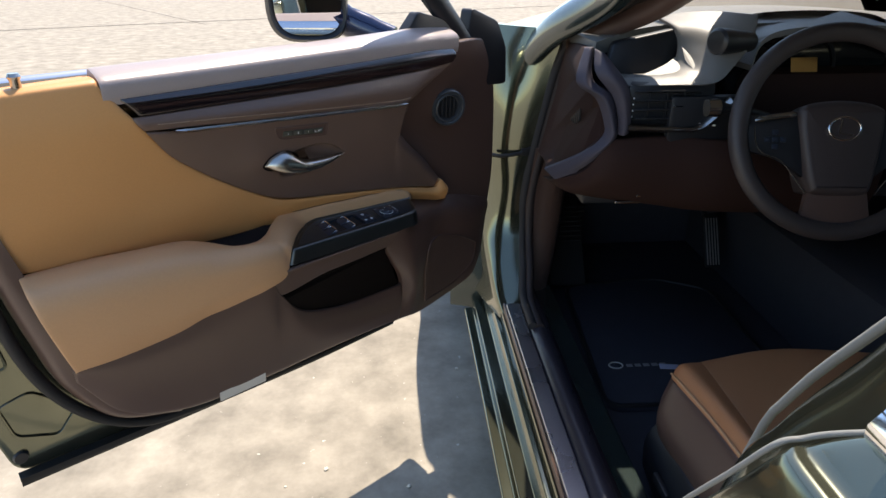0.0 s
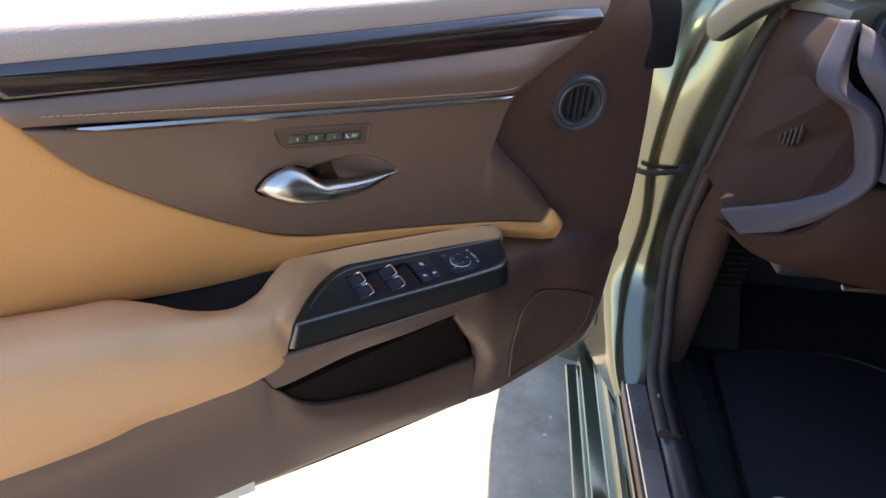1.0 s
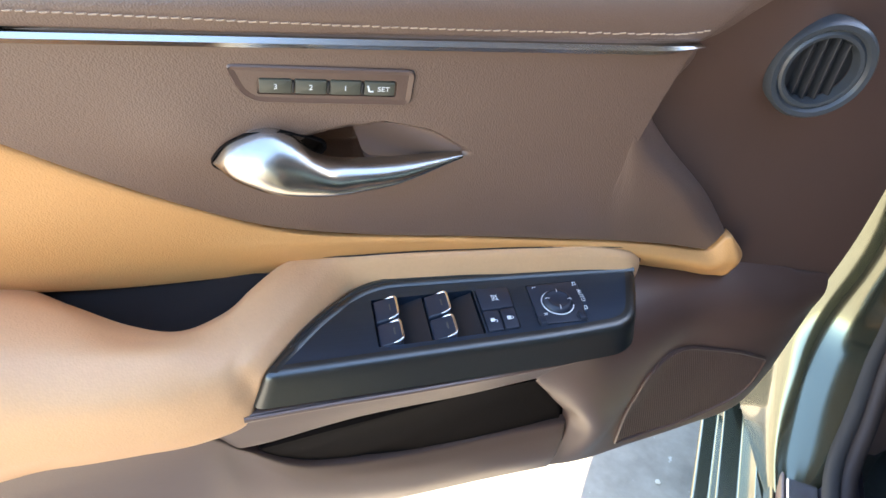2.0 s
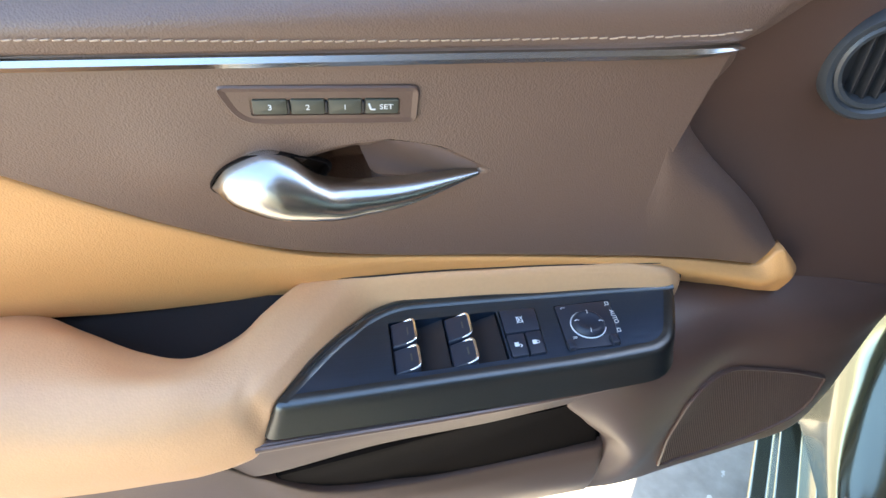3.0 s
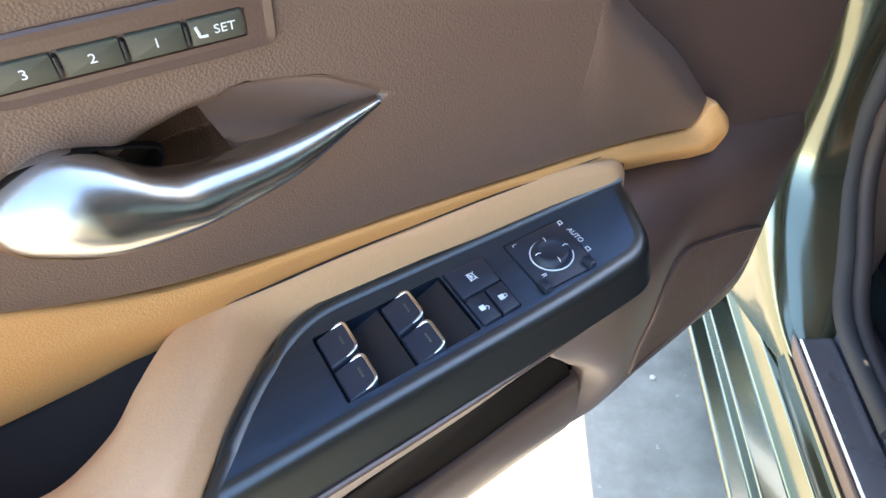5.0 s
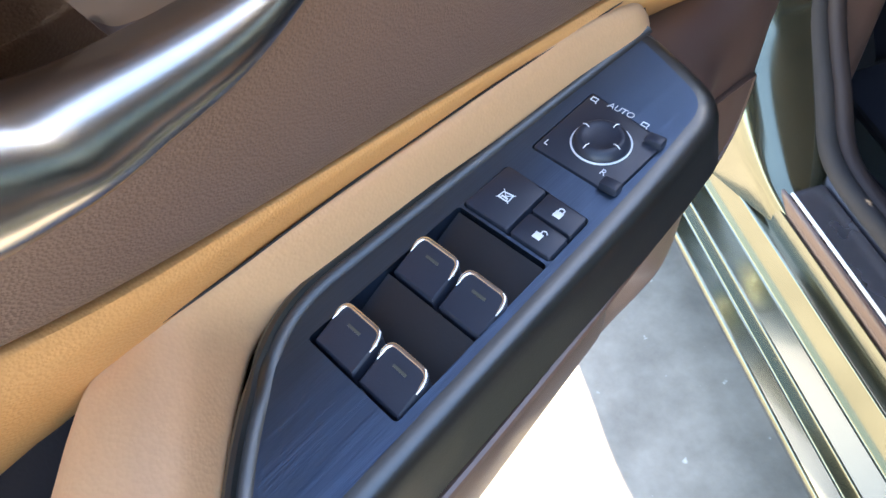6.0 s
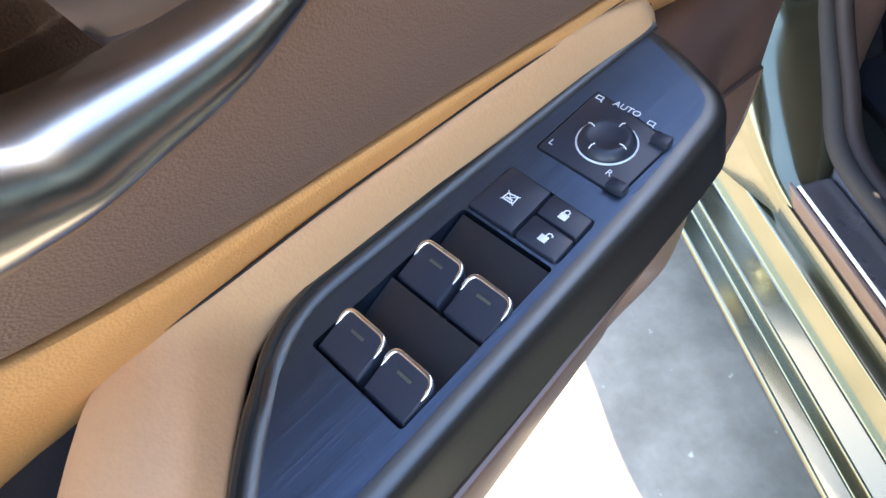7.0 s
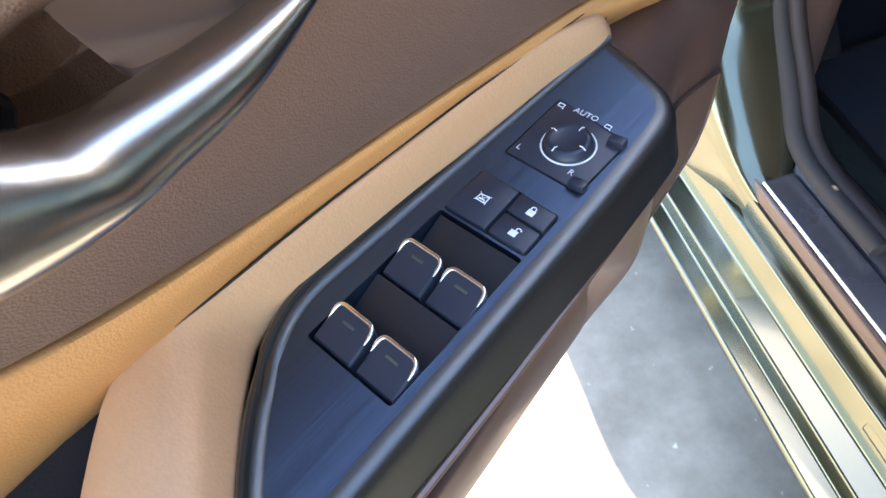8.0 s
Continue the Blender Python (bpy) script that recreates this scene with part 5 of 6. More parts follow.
    wpart("front_wing", sheet(wing, (0.02, 0, 0)), PAINT, "green front wing")
    # added closing panel, darkened so that the sill steps mirror a dark gap
    flange = loft([[Vector((x, 1.556 - 0.03 * f, z)) for f, x in ((0, x0), (0.5, (x0 + x1) / 2), (1, x1))] for x0, x1, z in ((0.130, 0.215, 0.18), (0.126, 0.212, 0.45), (0.170, 0.222, 0.70), (0.225, 0.262, 0.865))], even(16), even(8))
    wpart("wing_dark_backing", sheet(flange, (0, 0.01, 0)), PAINT_SHADED, "dark panel added behind the wing for the sill to reflect")
    far = loft([[Vector((x, y, z)) for x, z in ((1.90, 0.15), (1.95, 0.45), (1.94, 0.75), (1.88, 0.94))] for y in (-1.32, 0.2, 1.6, 2.72)], even(12), even(8))
    wpart("far_side", sheet(far, (-0.04, 0, 0)), PAINT_SHADED, "far side of the body")
    wpart("rear_bulkhead", rbox((1.6, 0.04, 0.95), (1.05, -1.3, 0.62), 0.01), BROWN_PLASTIC, "closed rear of the cabin")
    wpart("bulkhead", rbox((1.55, 0.03, 0.74), (1.09, 1.93, 0.50), 0.01), CARPET, "dark footwell bulkhead")
    wpart("floor_pan", rbox((1.60, 3.3, 0.03), (1.13, 0.33, 0.175), 0.004), CARPET, "dark cabin carpet")
    # unseen block that keeps sun from leaking through onto the ground
    wpart("sill_light_block", rbox((0.140, 2.75, 0.085), (0.318, 0.10, 0.240), 0.01), PAINT_SHADED, "unseen box added under the sill to stop light leaks")
    wpart("tunnel", rbox((0.26, 2.4, 0.28), (1.09, 0.75, 0.30), 0.04), CARPET, "carpeted centre tunnel")
    kick = loft([[Vector(p) for p in r] for r in ([(0.333, 1.450, 0.66), (0.311, 1.452, 0.45), (0.312, 1.435, 0.30)], [(0.42, 1.50, 0.66), (0.41, 1.50, 0.45), (0.37, 1.47, 0.19)], [(0.455, 1.92, 0.66), (0.44, 1.92, 0.45), (0.42, 1.92, 0.19)])], even(12), even(10))
    wpart("dash_underside", rbox((1.42, 0.74, 0.03), (1.08, 1.57, 0.625), 0.008), BLACK, "black cover under the dashboard")
    wpart("kick_panel", sheet(kick, (-0.01, 0, 0)), BROWN_PLASTIC, "brown kick panel in the footwell")

    # closed rear door and centre pillar
    g = loft([[Vector(p) for p in r] for r in ([(0.162, 0.160, 0.930), (0.147, 0.172, 0.916), (0.1315, 0.180, 0.896), (0.126, 0.261, 0.74), (0.140, 0.36, 0.45), (0.150, 0.38, 0.30)], [(0.160, -0.5, 0.935), (0.140, -0.5, 0.921), (0.118, -0.5, 0.893), (0.108, -0.5, 0.74), (0.124, -0.5, 0.45), (0.146, -0.5, 0.30)], [(0.17, -1.3, 0.95), (0.15, -1.3, 0.91), (0.14, -1.3, 0.85), (0.13, -1.3, 0.70), (0.14, -1.3, 0.45), (0.16, -1.3, 0.30)])], tight(20, 0.004), tight(30, 0.01))
    rd = wpart("rear_door", sheet(g, (0.04, 0, 0), 0.003), PAINT, "green rear door, shut")
    mo = loft([[Vector((0.1535, y, 0.930 + z)), Vector((0.146, y, 0.942 + z)), Vector((0.158, y, 0.955 + z)), Vector((0.168, y, 0.952 + z))] for y, z in ((0.150, 0), (-0.5, 0.006), (-1.3, 0.02))], even(12), even(8))
    wpart("rear_moulding", sheet(mo, (0.006, 0, 0)), BRIGHT, "bright rear window moulding")
    pane = sheet([[Vector((0.172 + 0.36 * f, y, 0.95 + 0.40 * f)) for f in (0, 0.5, 1)] for y in (0.12, -0.5, -1.2)], (0.004, 0, 0))
    wpart("rear_window", pane, TINT, "tinted rear door glass").visible_shadow = False
    g = loft([[Vector(p) for p in r] for r in ([(0.185, 0.12, 1.02), (0.190, 0.17, 0.99), (0.210, 0.196, 0.97), (0.225, 0.195, 0.96)], [(0.170, 0.16, 0.93), (0.186, 0.200, 0.92), (0.210, 0.224, 0.92), (0.225, 0.22, 0.92)], [(0.160, 0.19, 0.86), (0.182, 0.238, 0.855), (0.210, 0.260, 0.855), (0.225, 0.255, 0.855)], [(0.155, 0.22, 0.78), (0.180, 0.268, 0.78), (0.210, 0.283, 0.78), (0.225, 0.28, 0.78)], [(0.160, 0.30, 0.45), (0.185, 0.33, 0.45), (0.225, 0.36, 0.45), (0.245, 0.35, 0.45)], [(0.165, 0.34, 0.29), (0.19, 0.37, 0.29), (0.23, 0.39, 0.29), (0.25, 0.385, 0.29)])], even(30), even(14))
    wpart("centre_pillar", sheet(g, (0.03, -0.03, 0)), PAINT, "green painted centre pillar")
    pth = cr([(0.30, 0.06, 1.32), (0.23, 0.13, 1.12), (0.210, 0.200, 0.97), (0.210, 0.224, 0.932), (0.210, 0.267, 0.860), (0.210, 0.293, 0.784), (0.214, 0.366, 0.45), (0.222, 0.393, 0.31)], even(30))
    wpart("pillar_seal", tube(pth, [0.0026] * 31, 10), SEAL_PALE, "pale seal on the centre pillar")
    pth = cr([(0.160, 0.160, 0.929), (0.143, 0.173, 0.916), (0.1275, 0.182, 0.896), (0.122, 0.263, 0.74), (0.134, 0.352, 0.45)], even(30))
    wpart("rear_door_seal", tube([p + Vector((0.006, 0.002, 0)) for p in pth], [0.0012] * 31, 10), SEAL_PALE, "pale edge seal of the rear door")


def car_ends():
    """The rest of the body: boot, back glass, quarters, nose and far windows."""
    def skin(name, rows, material, label, thick, n=16):
        ob = wpart(name, sheet(loft([[Vector(q) for q in r] for r in rows], even(n), even(n)), thick), material, label)
        return ob

    skin("boot_lid", ([(0.34, -1.80, 1.00), (1.05, -1.90, 1.03), (1.76, -1.80, 1.00)], [(0.36, -2.20, 0.98), (1.05, -2.28, 1.01), (1.74, -2.20, 0.98)], [(0.42, -2.34, 0.90), (1.05, -2.42, 0.92), (1.68, -2.34, 0.90)], [(0.40, -2.38, 0.66), (1.05, -2.46, 0.66), (1.70, -2.38, 0.66)]), PAINT, "green boot lid", (0, 0.02, -0.01))
    skin("rear_bumper", ([(0.28, -2.15, 0.68), (0.45, -2.40, 0.67), (1.05, -2.50, 0.66), (1.65, -2.40, 0.67), (1.82, -2.15, 0.68)], [(0.22, -2.15, 0.50), (0.42, -2.46, 0.50), (1.05, -2.55, 0.50), (1.68, -2.46, 0.50), (1.88, -2.15, 0.50)], [(0.28, -2.10, 0.24), (0.45, -2.38, 0.24), (1.05, -2.46, 0.24), (1.65, -2.38, 0.24), (1.82, -2.10, 0.24)]), PAINT, "green rear bumper", (0, 0.03, 0))
    skin("back_glass", ([(0.44, -1.28, 1.33), (1.05, -1.34, 1.36), (1.66, -1.28, 1.33)], [(0.36, -1.80, 1.01), (1.05, -1.90, 1.04), (1.74, -1.80, 1.01)]), TINT, "tinted back window", (0, 0, -0.005)).visible_shadow = False
    for s, name in ((0, "near"), (1, "far")):
        def m(q):
            return (2.10 - q[0], q[1], q[2]) if s else q
        rows = ([(0.17, -1.30, 0.95), (0.13, -1.30, 0.70), (0.16, -1.30, 0.30)], [(0.22, -1.80, 0.98), (0.16, -1.75, 0.72), (0.20, -1.70, 0.30)], [(0.33, -2.25, 0.95), (0.24, -2.18, 0.70), (0.27, -2.15, 0.30)])
        skin("rear_quarter", [[m(q) for q in r] for r in rows], PAINT, "green rear quarter panel", (-0.02 if s else 0.02, 0, 0))
        rows = ([(0.17, -1.26, 0.95), (0.42, -1.24, 1.33)], [(0.33, -1.82, 0.99), (0.44, -1.34, 1.32)])
        skin("rear_pillar", [[m(q) for q in r] for r in rows], PAINT, "green rear roof pillar", (-0.02 if s else 0.02, 0, 0), 8)
    skin("nose", ([(0.34, 2.74, 0.70), (0.6, 2.86, 0.74), (1.05, 2.91, 0.76), (1.5, 2.86, 0.74), (1.76, 2.74, 0.70)], [(0.28, 2.70, 0.50), (0.6, 2.95, 0.50), (1.05, 3.02, 0.50), (1.5, 2.95, 0.50), (1.82, 2.70, 0.50)], [(0.30, 2.66, 0.20), (0.6, 2.88, 0.20), (1.05, 2.94, 0.20), (1.5, 2.88, 0.20), (1.80, 2.66, 0.20)]), PAINT, "green front bumper", (0, -0.03, 0))
    skin("far_windows", ([(1.87, 1.30, 0.95), (1.70, 0.85, 1.22)], [(1.87, 0.2, 0.95), (1.70, 0.2, 1.38)], [(1.88, -1.24, 0.96), (1.68, -1.24, 1.33)]), TINT, "tinted far side windows", (0.004, 0, 0)).visible_shadow = False


car_shell()
car_ends()
for wx in (0.27, 1.83):
    for wy in (2.12, -0.75):
        tyre = tube([Vector((wx - 0.10, wy, 0.33)), Vector((wx - 0.085, wy, 0.33)), Vector((wx + 0.085, wy, 0.33)), Vector((wx + 0.10, wy, 0.33))], [0.30, 0.33, 0.33, 0.30], 40)
        wpart("tyre", tyre, RUBBER, "black tyre")
boot = thing("wiring_boot", pose(0.27, 1.455, 0.647), "black rubber wiring boot between pillar and door", "wiring boot")
part("hose", tube(cr([(-0.06, 0.03, -0.008), (-0.03, 0.0, -0.006), (0.01, -0.002, -0.001), (0.022, 0.0, 0.001)], even(16)), [0.0042 + 0.0010 * (i % 2) for i in range(17)], 12), RUBBER, boot)
part("flange", rbox((0.020, 0.014, 0.020), (0.030, 0.010, 0.001), 0.003), RUBBER, boot)
part("clip", rbox((0.008, 0.016, 0.026), (0.040, 0.012, 0.001), 0.002), RUBBER, boot)


# ---- dashboard ----
dash = thing("dashboard", pose(0.9, 1.25, 0.8), "brown and grey dashboard with vents and gauges", "dashboard")
DASH_AT = Matrix.Translation((-0.9, -1.25, -0.8))


def dpart(name, bm, material, label="", parent=None, smooth=40):
    bm.transform(DASH_AT)
    return part(name, bm, material, parent or dash, label, smooth)


def V(rows):
    return [[Vector(p) for p in r] for r in rows]


def dashboard():
    g = loft(V([[(0.372, 1.42, 0.905), (0.362, 1.30, 0.915), (0.340, 1.165, 0.925)], [(0.366, 1.43, 0.87), (0.348, 1.30, 0.88), (0.322, 1.140, 0.872)], [(0.356, 1.43, 0.80), (0.356, 1.29, 0.815), (0.358, 1.130, 0.840)],
                [(0.345, 1.44, 0.74), (0.358, 1.29, 0.77), (0.374, 1.125, 0.790)], [(0.335, 1.44, 0.69), (0.340, 1.31, 0.70), (0.346, 1.140, 0.737)], [(0.325, 1.44, 0.655), (0.320, 1.35, 0.660), (0.300, 1.24, 0.672)]]), tight(30, 0.01), tight(20, 0.01))
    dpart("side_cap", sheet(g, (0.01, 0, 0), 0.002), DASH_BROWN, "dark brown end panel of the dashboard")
    for i in range(6):
        y = 1.215 + 0.013 * i
        h = 0.022 * math.sqrt(max(0.1, 1 - ((i - 2.5) / 3.2) ** 2))
        dpart("side_slit", rbox((0.004, 0.004, 2 * h), (0.3535, y, 0.792 - 0.15 * (y - 1.24)), 0.001), BLACK)
    g = loft(V([[(0.336, 1.165, 0.926), (0.344, 1.152, 0.928), (0.352, 1.160, 0.927)], [(0.319, 1.138, 0.872), (0.332, 1.120, 0.872), (0.346, 1.130, 0.876)], [(0.354, 1.128, 0.843), (0.366, 1.110, 0.845), (0.380, 1.120, 0.849)],
                [(0.371, 1.122, 0.804), (0.382, 1.104, 0.804), (0.394, 1.114, 0.804)], [(0.372, 1.120, 0.776), (0.383, 1.102, 0.774), (0.395, 1.112, 0.772)], [(0.343, 1.138, 0.739), (0.352, 1.118, 0.736), (0.366, 1.120, 0.730)], [(0.296, 1.24, 0.676), (0.308, 1.20, 0.668), (0.326, 1.18, 0.660)]]), tight(50, 0.01), tight(10, 0.05))
    dpart("side_bead", sheet(g, (0.004, 0.012, 0), 0.002), DASH_GREY, "padded bead down the dashboard end")
    g = loft(V([[(0.352, 1.155, 0.925), (0.362, 1.145, 0.920), (0.372, 1.150, 0.915)], [(0.350, 1.128, 0.888), (0.374, 1.112, 0.886), (0.398, 1.116, 0.878)], [(0.382, 1.118, 0.848), (0.397, 1.104, 0.850), (0.412, 1.112, 0.852)], [(0.396, 1.116, 0.806), (0.406, 1.102, 0.806), (0.418, 1.110, 0.806)], [(0.397, 1.114, 0.780), (0.406, 1.102, 0.780), (0.416, 1.110, 0.782)]]), tight(24, 0.02), tight(8, 0.05))
    dpart("side_trim", sheet(g, (0.004, 0.01, 0), 0.001), DASH_GREY, "second padded bead beside the vent")
    # knee panel
    g = loft(V([[(0.374, 1.114, 0.772), (0.364, 1.110, 0.738), (0.342, 1.130, 0.702), (0.308, 1.205, 0.664), (0.31, 1.29, 0.640)], [(0.405, 1.108, 0.772), (0.400, 1.095, 0.735), (0.375, 1.105, 0.690), (0.345, 1.16, 0.650), (0.35, 1.25, 0.630)], [(0.50, 1.105, 0.776), (0.50, 1.090, 0.735), (0.50, 1.095, 0.680), (0.49, 1.13, 0.635), (0.48, 1.22, 0.620)],
                [(0.62, 1.09, 0.770), (0.62, 1.075, 0.735), (0.62, 1.08, 0.670), (0.62, 1.12, 0.620), (0.62, 1.22, 0.605)], [(0.90, 1.09, 0.77), (0.90, 1.075, 0.735), (0.90, 1.08, 0.66), (0.90, 1.12, 0.61), (0.90, 1.22, 0.60)]]), even(30), tight(24, 0.02))
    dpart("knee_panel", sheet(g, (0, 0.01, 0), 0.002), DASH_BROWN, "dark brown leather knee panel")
    dpart("release_lever", rbox((0.05, 0.010, 0.006), (0.440, 1.135, 0.640), 0.002), CHROME, "small bonnet release lever")
    for x in (0.452, 0.488):
        dpart("screw_cap", rbox((0.009, 0.003, 0.004), (x, 1.112, 0.660), 0.001), CHROME)
    # vent
    dpart("vent_body", rbox((0.165, 0.06, 0.078), (0.492, 1.148, 0.832), 0.012), BLACK, "black air vent surround")
    for i in range(4):
        dpart("vent_vane", rbox((0.120, 0.018, 0.003), (0.482, 1.114, 0.808 + 0.016 * i), 0.001, pose(0, 0, 0, -18, 0, 0)), BLACK)
    for i in range(3):
        dpart("vent_rib", rbox((0.003, 0.012, 0.055), (0.450 + 0.032 * i, 1.120, 0.832), 0.001), BLACK)
    dpart("vent_tab", rbox((0.020, 0.012, 0.006), (0.500, 1.108, 0.832), 0.002), CHROME)
    for i in range(4):
        dpart("dial_dot", rbox((0.002, 0.002, 0.003), (0.4205, 1.1145, 0.812 + 0.011 * i), 0.0005), WHITE)
    g = loft(V([[(0.412, 1.104, 0.800), (0.412, 1.098, 0.794), (0.412, 1.106, 0.787)], [(0.50, 1.100, 0.797), (0.50, 1.094, 0.791), (0.50, 1.102, 0.784)], [(0.545, 1.098, 0.802), (0.545, 1.090, 0.795), (0.545, 1.10, 0.788)], [(0.585, 1.09, 0.850), (0.588, 1.082, 0.843), (0.590, 1.09, 0.836)]]), even(24), even(6))
    dpart("chrome_line", sheet(g, (0, 0.01, 0), 0.001), CHROME, "bright strip below the vent")
    dpart("switch_bank", rbox((0.150, 0.02, 0.10), (0.560, 1.112, 0.800), 0.008), BLACK, "black switch bank")
    # top pad, binnacle, gauges
    g = loft(V([[(0.385, 1.255, 0.925), (0.372, 1.40, 0.925), (0.37, 1.52, 0.900)], [(0.46, 1.270, 0.945), (0.46, 1.45, 0.945), (0.46, 1.64, 0.920)], [(0.56, 1.28, 0.955), (0.58, 1.45, 0.968), (0.60, 1.70, 0.950)],
                [(0.70, 1.25, 0.958), (0.72, 1.45, 0.972), (0.72, 1.74, 0.958)], [(0.90, 1.27, 0.956), (0.92, 1.45, 0.970), (0.92, 1.76, 0.958)], [(1.20, 1.22, 0.93), (1.2, 1.45, 0.95), (1.2, 1.76, 0.945)], [(1.74, 1.2, 0.91), (1.74, 1.4, 0.92), (1.70, 1.55, 0.90)]]), even(40), even(20))
    dpart("top_pad", sheet(g, (0, 0.01, -0.03)), DASH_PALE, "pale grey padded dashboard top")
    g = loft(V([[(0.402, 1.215, 0.872), (0.402, 1.16, 0.874), (0.404, 1.122, 0.866)], [(0.480, 1.205, 0.874), (0.485, 1.15, 0.878), (0.490, 1.112, 0.868)], [(0.522, 1.205, 0.890), (0.540, 1.15, 0.886), (0.560, 1.105, 0.872)],
                [(0.535, 1.215, 0.922), (0.565, 1.165, 0.915), (0.598, 1.120, 0.898)], [(0.532, 1.245, 0.952), (0.585, 1.195, 0.952), (0.640, 1.150, 0.938)], [(0.520, 1.33, 0.968), (0.600, 1.270, 0.980), (0.670, 1.200, 0.978)]]), tight(30, 0.01), tight(14, 0.03))
    dpart("vent_hood", sheet(g, (0, 0.012, -0.004), 0.002), DASH_PALE, "pale grey pad curving round the speaker")
    dpart("dash_speaker", block(rounded([(0.398, 0.868), (0.500, 0.868), (0.540, 0.905), (0.540, 0.950), (0.415, 0.925)], [0.01, 0.03, 0.02, 0.01, 0.01]), 0.0, 0.02, lambda x, y, z: Vector((x, 1.245 - z + 0.3 * (y - 0.87), y)), 0.003), BLACK, "black speaker recess")
    dpart("binnacle", sheet(loft(V([[(0.655, 1.165, 0.88), (0.650, 1.30, 0.88)], [(0.668, 1.160, 0.930), (0.668, 1.30, 0.940)], [(0.74, 1.155, 0.948), (0.74, 1.30, 0.962)], [(0.92, 1.155, 0.948), (0.92, 1.30, 0.962)], [(1.00, 1.16, 0.930), (1.00, 1.30, 0.940)], [(1.015, 1.165, 0.88), (1.015, 1.30, 0.88)]]), even(30), tight(8, 0.05)), (0, 0, 0.012), 0.002), DASH_PALE, "padded hood over the gauges")
    dpart("gauge_screen", rbox((0.34, 0.02, 0.15), (0.832, 1.29, 0.868), 0.004), SCREEN, "dark gauge cluster")
    dpart("gauge_ring", tube([Vector((0.832 + 0.058 * math.cos(math.tau * k / 32), 1.276, 0.872 + 0.058 * math.sin(math.tau * k / 32))) for k in range(33)], [0.003] * 33, 8), BLACK)
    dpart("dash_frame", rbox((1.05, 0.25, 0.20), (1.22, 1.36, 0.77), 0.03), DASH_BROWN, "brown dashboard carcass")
    k = dpart("drive_knob", tube([Vector((0.640, 1.165, 0.934)), Vector((0.600, 1.140, 0.938)), Vector((0.574, 1.125, 0.940)), Vector((0.558, 1.118, 0.941)), Vector((0.554, 1.116, 0.941))], [0.018, 0.020, 0.0225, 0.0225, 0.018], 24), BLACK, "ribbed black knob on the gauge hood")
    dpart("indicator_stalk", tube(cr([(0.66, 1.09, 0.815), (0.60, 1.065, 0.832), (0.550, 1.055, 0.840), (0.532, 1.055, 0.840)], even(12)), [0.007] * 7 + [0.009, 0.013, 0.015, 0.015, 0.014, 0.008], 14), BLACK, "black indicator stalk")
    dpart("stalk_end", tube([Vector((0.546, 1.051, 0.840)), Vector((0.526, 1.051, 0.840))], [0.0155, 0.0145], 16), CHROME, "bright stalk end")
    for x, z in ((0.545, 0.800), (0.557, 0.798), (0.570, 0.797)):
        dpart("switch_mark", rbox((0.006, 0.002, 0.003), (x, 1.101, z), 0.0005), WHITE)
    dpart("start_button", tube([Vector((0.585, 1.092, 0.735)), Vector((0.585, 1.082, 0.735))], [0.012, 0.011], 20), BLACK, "round start button")


dashboard()
paper = thing("paper_tag", pose(0.815, 1.255, 0.872, 70, 0, 0), "orange paper tag lying before the gauges", "paper")
part("sheet", rbox((0.055, 0.040, 0.002), (0, 0, 0), 0.0005), PAPER, paper)


